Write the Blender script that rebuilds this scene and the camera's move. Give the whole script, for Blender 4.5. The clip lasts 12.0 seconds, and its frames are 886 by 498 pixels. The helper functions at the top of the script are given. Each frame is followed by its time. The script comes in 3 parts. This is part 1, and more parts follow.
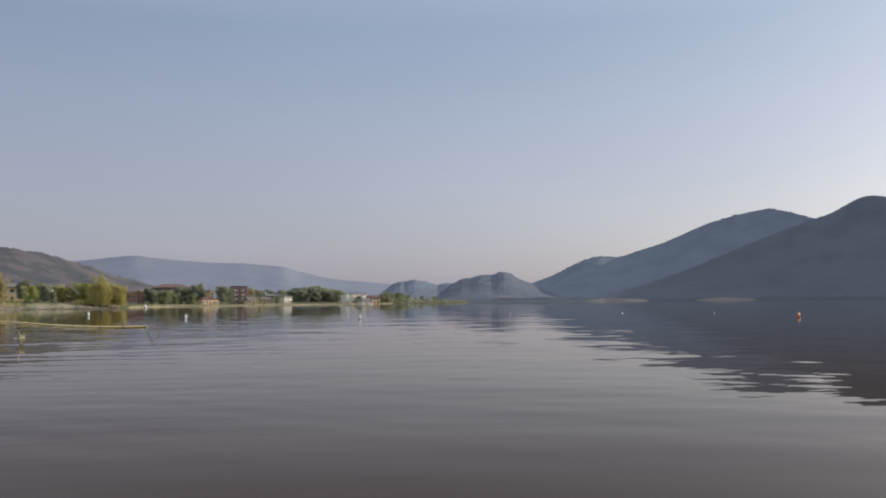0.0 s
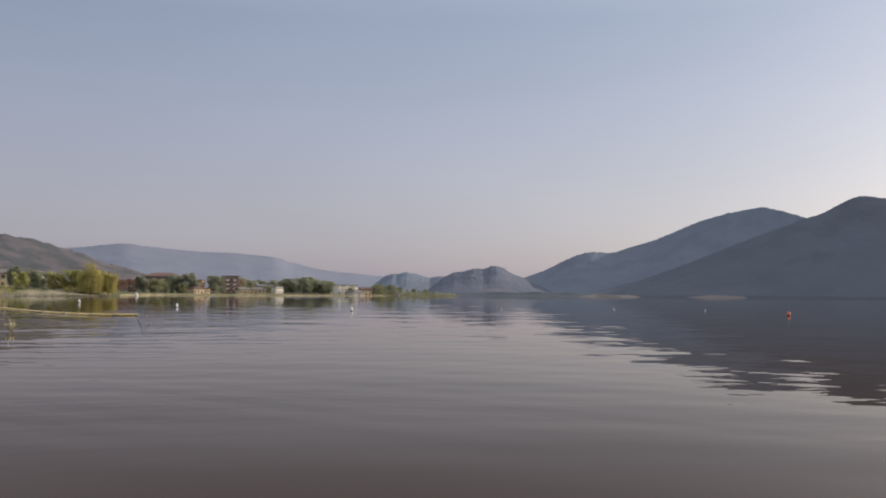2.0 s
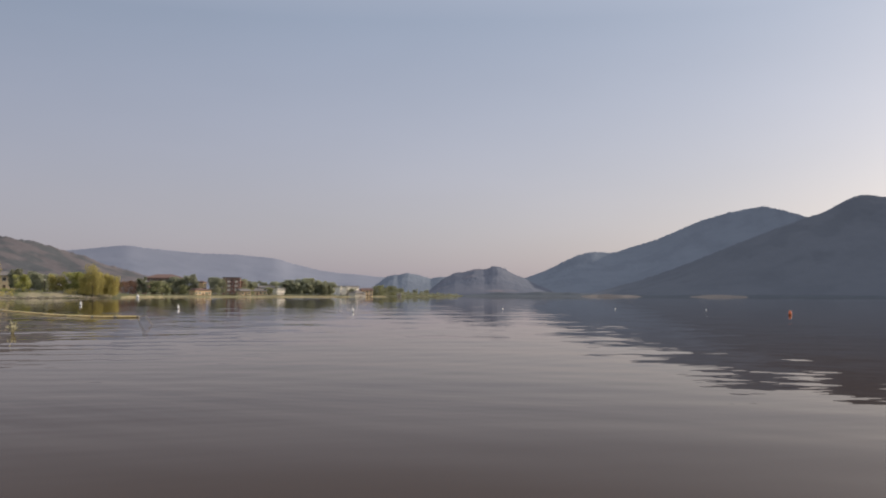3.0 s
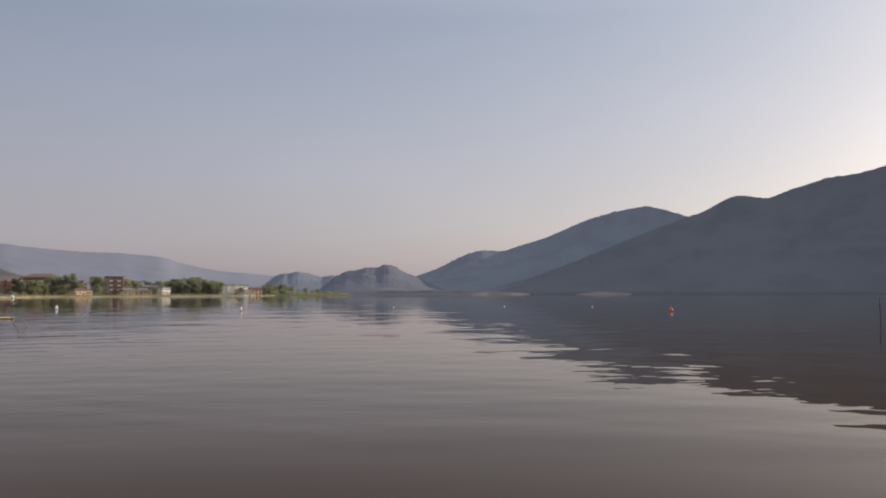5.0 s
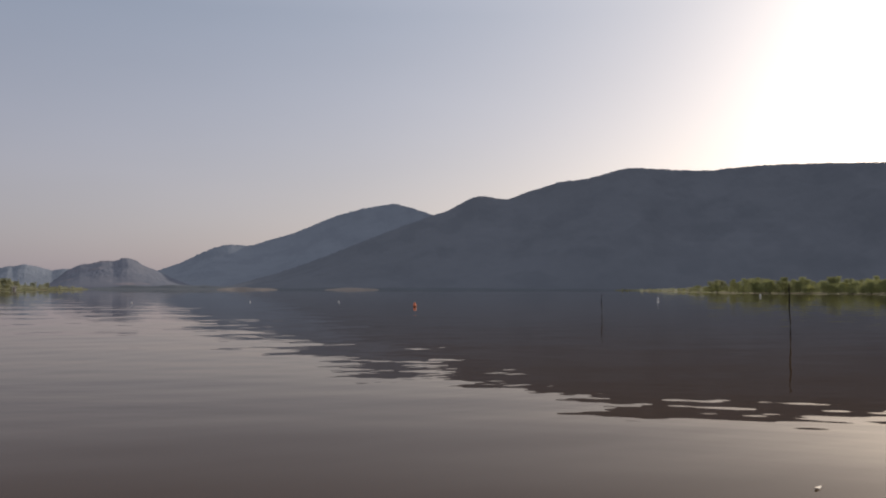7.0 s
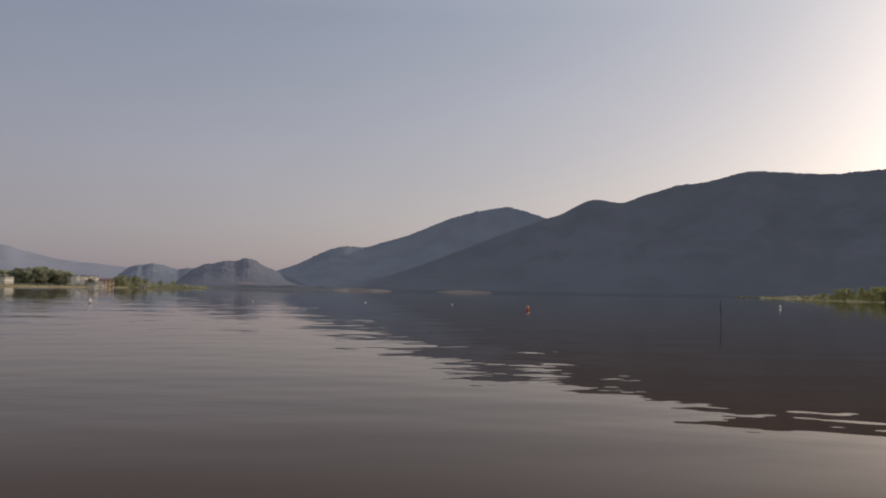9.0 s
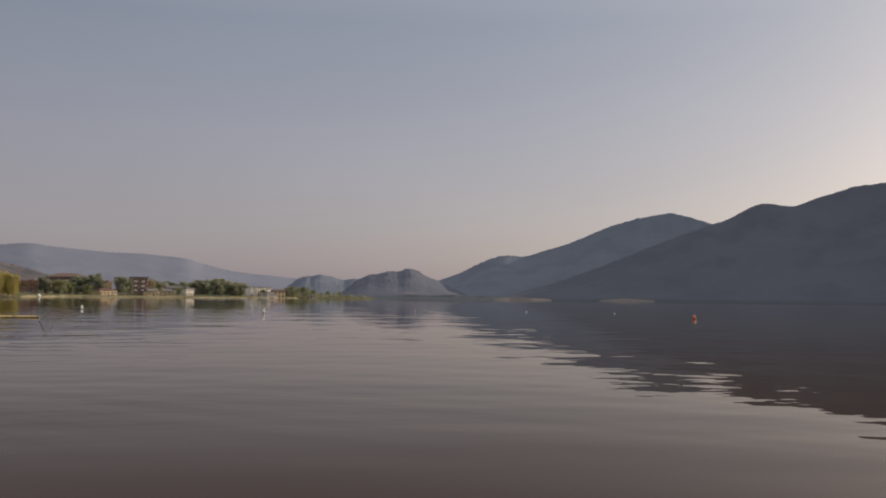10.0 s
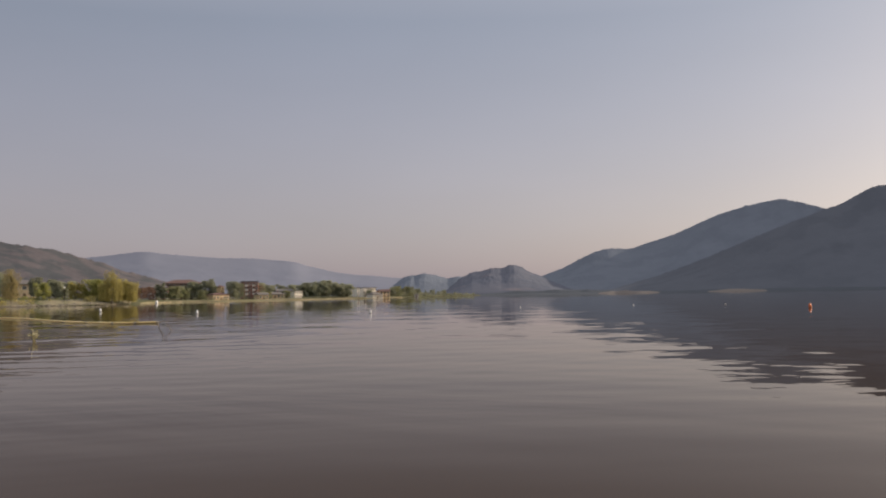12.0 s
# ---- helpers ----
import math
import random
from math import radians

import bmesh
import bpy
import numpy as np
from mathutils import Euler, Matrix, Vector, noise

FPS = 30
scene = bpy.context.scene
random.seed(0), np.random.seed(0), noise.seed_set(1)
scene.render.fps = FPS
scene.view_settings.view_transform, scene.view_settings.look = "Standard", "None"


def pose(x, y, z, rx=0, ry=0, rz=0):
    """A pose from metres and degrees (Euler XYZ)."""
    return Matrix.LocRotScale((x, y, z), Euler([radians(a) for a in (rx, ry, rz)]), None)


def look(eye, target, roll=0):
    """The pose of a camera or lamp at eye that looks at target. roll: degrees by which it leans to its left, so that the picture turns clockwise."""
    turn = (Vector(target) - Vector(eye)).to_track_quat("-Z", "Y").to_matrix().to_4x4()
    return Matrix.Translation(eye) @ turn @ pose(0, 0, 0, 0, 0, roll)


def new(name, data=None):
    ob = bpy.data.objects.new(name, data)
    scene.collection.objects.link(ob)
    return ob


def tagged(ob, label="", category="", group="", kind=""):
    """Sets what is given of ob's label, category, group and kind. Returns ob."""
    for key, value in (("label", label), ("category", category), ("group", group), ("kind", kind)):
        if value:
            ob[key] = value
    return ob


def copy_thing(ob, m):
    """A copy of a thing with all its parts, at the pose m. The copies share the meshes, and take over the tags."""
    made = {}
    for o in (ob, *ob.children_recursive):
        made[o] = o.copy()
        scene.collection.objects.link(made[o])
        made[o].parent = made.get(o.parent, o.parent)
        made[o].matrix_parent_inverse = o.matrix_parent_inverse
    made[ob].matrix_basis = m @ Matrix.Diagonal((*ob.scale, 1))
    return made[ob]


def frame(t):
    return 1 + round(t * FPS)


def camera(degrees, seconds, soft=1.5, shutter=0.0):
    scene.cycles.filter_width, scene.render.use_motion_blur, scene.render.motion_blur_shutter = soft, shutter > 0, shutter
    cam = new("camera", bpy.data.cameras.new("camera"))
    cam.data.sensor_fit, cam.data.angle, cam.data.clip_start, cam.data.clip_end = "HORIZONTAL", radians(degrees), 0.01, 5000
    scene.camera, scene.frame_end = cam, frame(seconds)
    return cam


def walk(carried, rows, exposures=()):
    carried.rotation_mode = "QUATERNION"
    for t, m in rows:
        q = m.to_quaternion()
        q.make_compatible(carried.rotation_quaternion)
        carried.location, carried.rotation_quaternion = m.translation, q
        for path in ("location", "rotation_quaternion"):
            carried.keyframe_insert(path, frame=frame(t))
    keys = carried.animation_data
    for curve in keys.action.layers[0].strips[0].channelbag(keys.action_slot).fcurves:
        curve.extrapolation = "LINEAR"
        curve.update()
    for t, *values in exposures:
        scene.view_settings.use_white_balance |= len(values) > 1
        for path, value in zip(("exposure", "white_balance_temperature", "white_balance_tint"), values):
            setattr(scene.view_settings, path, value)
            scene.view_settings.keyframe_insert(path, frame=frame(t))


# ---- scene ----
cam = camera(50.0, 12.0, soft=2.0)
EYE = 1.5
# seconds, turn to the left, pitch up, roll
ROWS = [
    (0.0, 0.03, 3.18, 0.51),
    (0.5, -0.66, 2.97, -0.05),
    (1.0, -0.81, 2.88, -0.43),
    (1.5, -0.72, 2.8, -0.5),
    (2.0, -0.46, 2.77, -0.44),
    (2.5, -0.25, 2.79, -0.27),
    (4.5, -3.97, 2.82, 0.15),
    (5.0, -6.93, 2.71, 0.11),
    (5.5, -11.14, 2.58, 0.29),
    (6.0, -15.19, 2.57, 0.21),
    (6.5, -18.34, 2.53, 0.07),
    (7.5, -24.0, 2.4, -0.2),
    (8.3, -21.6, 2.28, -0.5),
    (8.5, -19.91, 2.31, -0.6),
    (9.0, -15.25, 2.57, -0.99),
    (9.5, -10.02, 2.86, -0.98),
    (10.0, -5.61, 2.98, -0.66),
    (10.5, -2.29, 2.95, -0.08),
    (11.0, 0.23, 2.99, 0.09),
    (11.5, 0.93, 2.96, 0.57),
    (12.0, 0.65, 2.8, 0.97),
]
EXPOSURES = [(0.0, 0.08, 6250, 10), (2.0, 0.08, 6550, 13), (5.5, 0.0, 6850, 14), (8.5, -0.28, 6800, 15), (9.7, -0.32, 7100, 15), (10.5, -0.18, 7150, 15), (11.2, -0.09, 7150, 16), (12.0, -0.08, 7150, 16)]
# the camera turns on the spot, held a little ahead of the body that turns with it
walk(cam, [(t, pose(-0.007 * yaw, 0, EYE, 90 + pitch, roll, yaw)) for t, yaw, pitch, roll in ROWS], EXPOSURES)

# ---- sky and sun ----
SUN_AZ, SUN_EL = 61.0, 16.5
world = bpy.data.worlds.new("world")
scene.world = world
world.use_nodes = True
wn, wl = world.node_tree.nodes, world.node_tree.links
sky = wn.new("ShaderNodeTexSky")
sky.sky_type, sky.sun_disc = "NISHITA", False
sky.sun_elevation, sky.sun_rotation = radians(SUN_EL), radians(SUN_AZ)
sky.altitude, sky.air_density, sky.dust_density, sky.ozone_density = 300, 1.0, 2.7, 2.0
soften = wn.new("ShaderNodeHueSaturation")
soften.inputs["Saturation"].default_value = 0.72
wl.new(sky.outputs[0], soften.inputs["Color"])
wl.new(soften.outputs[0], wn["Background"].inputs[0])
wn["Background"].inputs[1].default_value = 0.065
# a thin even veil of summer smoke over the clear sky, lavender at the skyline and bluer above
coord, split, ramp = wn.new("ShaderNodeTexCoord"), wn.new("ShaderNodeSeparateXYZ"), wn.new("ShaderNodeValToRGB")
veil, both = wn.new("ShaderNodeBackground"), wn.new("ShaderNodeAddShader")
wl.new(coord.outputs["Generated"], split.inputs[0])
wl.new(split.outputs["Z"], ramp.inputs[0])
for place, colour in ((0.0, (0.208, 0.192, 0.255)), (0.10, (0.203, 0.189, 0.241)), (0.28, (0.138, 0.166, 0.225)), (1.0, (0.10, 0.14, 0.22))):
    e = ramp.color_ramp.elements.new(place)
    e.color = (*colour, 1)
ramp.color_ramp.elements.remove(ramp.color_ramp.elements[-1])
ramp.color_ramp.elements.remove(ramp.color_ramp.elements[0])
streaks, fit = wn.new("ShaderNodeTexNoise"), wn.new("ShaderNodeMapping")
fit.inputs["Scale"].default_value = (2.0, 2.0, 7.0)
streaks.inputs["Scale"].default_value, streaks.inputs["Detail"].default_value = 1.6, 4
wl.new(coord.outputs["Generated"], fit.inputs[0])
wl.new(fit.outputs[0], streaks.inputs["Vector"])
thick = wn.new("ShaderNodeMapRange")
thick.inputs["From Min"].default_value, thick.inputs["From Max"].default_value = 0.3, 0.7
thick.inputs["To Min"].default_value, thick.inputs["To Max"].default_value = 0.96, 1.04
wl.new(streaks.outputs["Fac"], thick.inputs["Value"])
wl.new(thick.outputs[0], veil.inputs[1])
wl.new(ramp.outputs[0], veil.inputs[0])
wl.new(wn["Background"].outputs[0], both.inputs[0])
wl.new(veil.outputs[0], both.inputs[1])
wl.new(both.outputs[0], wn["World Output"].inputs[0])
sun = new("sun", bpy.data.lights.new("sun", "SUN"))
sun.data.energy, sun.data.angle, sun.data.color = 5.0, radians(0.6), (1.0, 0.87, 0.70)
sun.matrix_world = look((500 * math.sin(radians(SUN_AZ)), 500 * math.cos(radians(SUN_AZ)), 500 * math.tan(radians(SUN_EL))), (0, 0, 0))


# ---- helpers of this scene ----
def at(az, r, z=0.0):
    """The place at a bearing (degrees, clockwise from ahead) and a distance."""
    return Vector((r * math.sin(radians(az)), r * math.cos(radians(az)), z))


def value_noise(x, y, seed=0):
    xi, yi = np.floor(x).astype(np.int64), np.floor(y).astype(np.int64)
    fx, fy = x - xi, y - yi
    fx, fy = fx * fx * (3 - 2 * fx), fy * fy * (3 - 2 * fy)

    def h(a, b):
        n = (a * 374761393 + b * 668265263 + seed * 1274126177) & 0xFFFFFFFF
        n = ((n ^ (n >> 13)) * 1274126177) & 0xFFFFFFFF
        return ((n ^ (n >> 16)) & 0xFFFF) / 32768.0 - 1.0

    return (h(xi, yi) * (1 - fx) + h(xi + 1, yi) * fx) * (1 - fy) + (h(xi, yi + 1) * (1 - fx) + h(xi + 1, yi + 1) * fx) * fy


def fbm(x, y, octaves=5, seed=0, gain=0.5):
    total, amp = 0.0, 1.0
    for i in range(octaves):
        total, amp, x, y = total + amp * value_noise(x, y, seed + i), amp * gain, x * 2.03 + 7.1, y * 2.03 + 3.7
    return total


def smooth(x, a, b):
    t = np.clip((x - a) / (b - a), 0, 1)
    return t * t * (3 - 2 * t)


def grid_mesh(name, X, Y, Z, closed=False):
    """A smooth sheet from 2D arrays, closed on itself along the first axis where asked."""
    n, m = X.shape
    mesh = bpy.data.meshes.new(name)
    i, j = np.meshgrid(np.arange(n if closed else n - 1), np.arange(m - 1), indexing="ij")
    a, b = i * m + j, ((i + 1) % n) * m + j
    quads = np.stack([a, a + 1, b + 1, b], -1).reshape(-1, 4)
    mesh.vertices.add(n * m)
    mesh.vertices.foreach_set("co", np.stack([X, Y, Z], -1).astype(np.float32).ravel())
    mesh.loops.add(quads.size)
    mesh.loops.foreach_set("vertex_index", quads.astype(np.int32).ravel())
    mesh.polygons.add(len(quads))
    mesh.polygons.foreach_set("loop_start", np.arange(0, quads.size, 4, dtype=np.int32))
    mesh.polygons.foreach_set("use_smooth", np.ones(len(quads), dtype=bool))
    mesh.update(calc_edges=True)
    return mesh


def part(name, bm, material, parent=None, label=""):
    mesh = bpy.data.meshes.new(name)
    bm.to_mesh(mesh)
    bm.free()
    mesh.materials.append(material)
    ob = new(name, mesh)
    ob.parent = parent
    return tagged(ob, label)


def thing(name, place, turn=0.0, label="", category="", group=""):
    ob = new(name)
    ob.matrix_basis = Matrix.Translation(place) @ Matrix.Rotation(radians(turn), 4, "Z")
    return tagged(ob, label, category, group)


# ---- materials ----
def material(name, colour, rough=0.8, spread=0.25, scale=1.0, fine=8.0, second=None, bump=0.2, bump_dist=0.05, metal=0.0, stretch=(1, 1, 1), spec=0.5, each=0.0, spots=None):
    """A surface whose colour and relief vary at two scales; scale is in cycles a metre."""
    m = bpy.data.materials.new(name)
    m.use_nodes = True
    n, l = m.node_tree.nodes, m.node_tree.links
    b = n["Principled BSDF"]
    b.inputs["Roughness"].default_value, b.inputs["Metallic"].default_value = rough, metal
    b.inputs["Specular IOR Level"].default_value = spec
    co, mp = n.new("ShaderNodeTexCoord"), n.new("ShaderNodeMapping")
    mp.inputs["Scale"].default_value = stretch
    l.new(co.outputs["Object"], mp.inputs["Vector"])
    big, small = n.new("ShaderNodeTexNoise"), n.new("ShaderNodeTexNoise")
    big.inputs["Scale"].default_value, small.inputs["Scale"].default_value = scale, scale * fine
    big.inputs["Detail"].default_value, small.inputs["Detail"].default_value = 4, 3
    for t in (big, small):
        l.new(mp.outputs[0], t.inputs["Vector"])
    ramp, hsv = n.new("ShaderNodeValToRGB"), n.new("ShaderNodeHueSaturation")
    second = second or tuple(c * (1 - spread) for c in colour)
    ramp.color_ramp.elements[0].position, ramp.color_ramp.elements[1].position = 0.35, 0.65
    ramp.color_ramp.elements[0].color, ramp.color_ramp.elements[1].color = (*second, 1), (*colour, 1)
    l.new(big.outputs["Fac"], ramp.inputs[0])
    mr = n.new("ShaderNodeMapRange")
    mr.inputs["From Min"].default_value, mr.inputs["From Max"].default_value = 0.25, 0.75
    mr.inputs["To Min"].default_value, mr.inputs["To Max"].default_value = 1 - spread, 1 + spread
    l.new(small.outputs["Fac"], mr.inputs["Value"])
    tone = ramp.outputs[0]
    if spots:
        # dark scrub and trees standing apart on open ground
        dark, cycles, share = spots
        dots, cut, mixed = n.new("ShaderNodeTexNoise"), n.new("ShaderNodeMapRange"), n.new("ShaderNodeMix")
        dots.inputs["Scale"].default_value, dots.inputs["Detail"].default_value = cycles, 3
        l.new(mp.outputs[0], dots.inputs["Vector"])
        cut.inputs["From Min"].default_value, cut.inputs["From Max"].default_value = 1 - share - 0.06, 1 - share + 0.06
        l.new(dots.outputs["Fac"], cut.inputs["Value"])
        mixed.data_type = "RGBA"
        mixed.inputs["B"].default_value = (*dark, 1)
        l.new(cut.outputs[0], mixed.inputs["Factor"])
        l.new(tone, mixed.inputs["A"])
        tone = mixed.outputs["Result"]
    l.new(tone, hsv.inputs["Color"])
    last = mr.outputs[0]
    if each:
        info, er, mu = n.new("ShaderNodeObjectInfo"), n.new("ShaderNodeMapRange"), n.new("ShaderNodeMath")
        er.inputs["To Min"].default_value, er.inputs["To Max"].default_value = 1 - each, 1 + each
        mu.operation = "MULTIPLY"
        l.new(info.outputs["Random"], er.inputs["Value"])
        l.new(er.outputs[0], mu.inputs[0])
        l.new(last, mu.inputs[1])
        last = mu.outputs[0]
    l.new(last, hsv.inputs["Value"])
    l.new(hsv.outputs[0], b.inputs["Base Color"])
    if bump:
        bp = n.new("ShaderNodeBump")
        bp.inputs["Strength"].default_value, bp.inputs["Distance"].default_value = bump, bump_dist
        l.new(small.outputs["Fac"], bp.inputs["Height"])
        l.new(bp.outputs[0], b.inputs["Normal"])
    return m


# forest green shifted to blue-grey: distance haze painted into the base colour
M_FOREST_NEAR_HAZED = material("forested_slope_hazed", (0.110, 0.124, 0.150), 1.0, 0.03, 0.002, 14, (0.103, 0.116, 0.140), 0.04, 4.0, spec=0.0, spots=((0.099, 0.112, 0.136), 0.009, 0.45))
# paler and bluer than the near slope, to paint thicker haze over it
M_FOREST_FAR_HAZED = material("far_forested_slope_hazed", (0.148, 0.173, 0.213), 1.0, 0.03, 0.002, 14, (0.139, 0.163, 0.201), 0.04, 4.0, spec=0.0, spots=((0.132, 0.155, 0.192), 0.009, 0.45))
# woods carry a painted bluish haze tone; the pale spots are bare cliff
M_ROCK_HILL_HAZED = material("rocky_hill_hazed", (0.130, 0.140, 0.172), 1.0, 0.05, 0.005, 8, (0.112, 0.127, 0.161), 0.06, 4.0, spec=0.0, spots=((0.186, 0.175, 0.194), 0.007, 0.38))
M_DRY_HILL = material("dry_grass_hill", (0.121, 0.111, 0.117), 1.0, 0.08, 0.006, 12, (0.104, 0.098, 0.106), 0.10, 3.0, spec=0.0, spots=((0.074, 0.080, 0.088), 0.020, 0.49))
# pale lavender blue is the valley haze, put into the plateau's own colour
M_PLATEAU_HAZED = material("distant_plateau_hazed", (0.190, 0.207, 0.256), 1.0, 0.02, 0.002, 8, (0.184, 0.201, 0.250), 0.03, 4.0, spec=0.0, spots=((0.175, 0.193, 0.241), 0.004, 0.45))
M_GROUND = material("grassy_ground", (0.07, 0.08, 0.033), 0.95, 0.25, 0.02, 12, (0.085, 0.078, 0.043), 0.4, 0.2, spec=0.1)
M_BUOY_W = material("white_buoy_plastic", (0.8, 0.8, 0.78), 0.4, 0.08, 3, 6, None, 0.1, 0.005)
M_BUOY_O = material("orange_buoy_plastic", (0.75, 0.16, 0.04), 0.4, 0.12, 3, 6, None, 0.1, 0.005)
M_BOOM = material("yellow_boom_fabric", (0.97, 0.72, 0.31), 0.55, 0.15, 0.6, 8, None, 0.3, 0.02)
M_POLE = material("wet_dark_wood", (0.016, 0.014, 0.013), 0.9, 0.3, 4, 8, None, 0.4, 0.01, spec=0.15)


def water_material():
    m = bpy.data.materials.new("lake_water")
    m.use_nodes = True
    n, l = m.node_tree.nodes, m.node_tree.links
    b = n["Principled BSDF"]
    b.inputs["Base Color"].default_value = (0.038, 0.021, 0.008, 1)
    b.inputs["Roughness"].default_value, b.inputs["IOR"].default_value = 0.015, 1.081
    co = n.new("ShaderNodeTexCoord")
    prev = None
    for scale, dist, stretch in ((0.35, 0.0030, (0.4, 1.3, 1)), (1.4, 0.0007, (0.5, 1.2, 1))):
        mp, tx, bp = n.new("ShaderNodeMapping"), n.new("ShaderNodeTexNoise"), n.new("ShaderNodeBump")
        mp.inputs["Scale"].default_value = stretch
        tx.inputs["Scale"].default_value, tx.inputs["Detail"].default_value = scale, 2
        bp.inputs["Strength"].default_value, bp.inputs["Distance"].default_value = 1.0, dist
        l.new(co.outputs["Object"], mp.inputs["Vector"])
        l.new(mp.outputs[0], tx.inputs["Vector"])
        l.new(tx.outputs["Fac"], bp.inputs["Height"])
        if prev:
            l.new(prev.outputs[0], bp.inputs["Normal"])
        prev = bp
    l.new(prev.outputs[0], b.inputs["Normal"])
    return m


M_WATER = water_material()

# ---- ground, one sheet from the lake bed to the horizon ----
SHORE_AZ = (-180, -120, -80, -50, -32, -22, -18.5, -16, -11, -7, -4, 0, 1.1, 1.7, 18, 32, 34.5, 37, 40, 47, 60, 90, 130, 180)
SHORE_R = (5, 9, 60, 240, 330, 380, 400, 620, 680, 760, 900, 1250, 1450, 2300, 2300, 2300, 1500, 640, 480, 420, 300, 60, 9, 5)


def shore(az):
    return np.exp(np.interp(az, SHORE_AZ, np.log(np.array(SHORE_R, float))))


def ground_height(az, r):
    rs = shore(az)
    d = r - rs
    wob = fbm(r * np.sin(np.radians(az)) / 40, r * np.cos(np.radians(az)) / 40, 3, 5)
    d = d + wob * np.minimum(rs * 0.01, 6)
    land = 0.5 * smooth(d, 0, 12) + 0.9 * smooth(d, 15, 60) + np.maximum(d, 0) * 0.0015 + 0.15 * wob * smooth(d, 5, 40)
    land = land + 1.9 * smooth(d, 1, 18) * smooth(-az, 18.4, 19.6) * (az > -70)
    bed = -np.clip(-d * 0.06, 0, 2.5)
    return np.where(d > 0, land, bed) + 0.02


def ground_at(az, r):
    return float(ground_height(np.array([az]), np.array([float(r)]))[0])


az1 = np.linspace(-180, 180, 1000, endpoint=False)
r1 = np.concatenate([[0.001], np.geomspace(3, 4900, 330)])
AZ, RR = np.meshgrid(az1, r1, indexing="ij")
mesh = grid_mesh("ground", RR * np.sin(np.radians(AZ)), RR * np.cos(np.radians(AZ)) - 0.4 * (RR < 1), ground_height(AZ, RR), True)
mesh.materials.append(M_GROUND)
tagged(new("ground", mesh), "grassy lakeside land and sandy lake bed", "ground", kind="structure")

# ---- the lake ----
def lake():
    az = np.concatenate([np.linspace(-42, 64, 580), np.linspace(64, 318, 110)[1:-1]])
    r = np.concatenate([[0.001, 2.0, 4.0], np.geomspace(6, 420, 1100), np.geomspace(420, 4800, 60)[1:]])
    A, R = np.meshgrid(np.radians(az), r, indexing="ij")
    X, Y = R * np.sin(A), R * np.cos(A) - 0.4 * (R < 1)
    Z = np.zeros_like(X)
    rng = np.random.default_rng(3)
    for k in range(34):
        wl_ = 0.34 * 1.135 ** k * rng.uniform(0.9, 1.1)
        th = radians(rng.normal(10, 55 if wl_ < 1.2 else 42))
        ph = rng.uniform(0, 6.28)
        steep = 0.0030 if wl_ < 0.9 else 0.0029 if wl_ < 4 else 0.0025
        amp = steep * wl_ / (2 * math.pi) * (1.0 if wl_ < 7 else 7 / wl_)
        near = R[0] < wl_ * 80
        x, y, rr = X[:, near], Y[:, near], R[:, near]
        patch = np.clip(0.45 + 1.0 * fbm(x / (wl_ * 4 + 6) + k * 5, y / (wl_ * 5 + 5), 2, 90 + k // 6), 0.0, 1.3)
        if wl_ < 2.5:
            # the shallows off the willow shore are more ruffled
            patch = patch * (1 + 0.5 * smooth(-np.degrees(np.arctan2(x, y)), 6, 16))
        calm = 0.05 + 0.95 * smooth(rr, 6, 14) if wl_ < 1.6 else 0.5 + 0.5 * smooth(rr, 8, 20) if wl_ < 2.5 else 1.4 - 0.4 * smooth(rr, 7, 18)
        Z[:, near] += amp * calm * (1 - smooth(rr, wl_ * 40, wl_ * 80)) * patch * np.sin((x * math.sin(th) + y * math.cos(th)) * 2 * math.pi / wl_ + ph)
    me = grid_mesh("water", X, Y, Z, True)
    me.materials.append(M_WATER)
    return tagged(new("water", me), "calm brown-grey lake water with gentle ripples", "water", kind="structure")


lake()


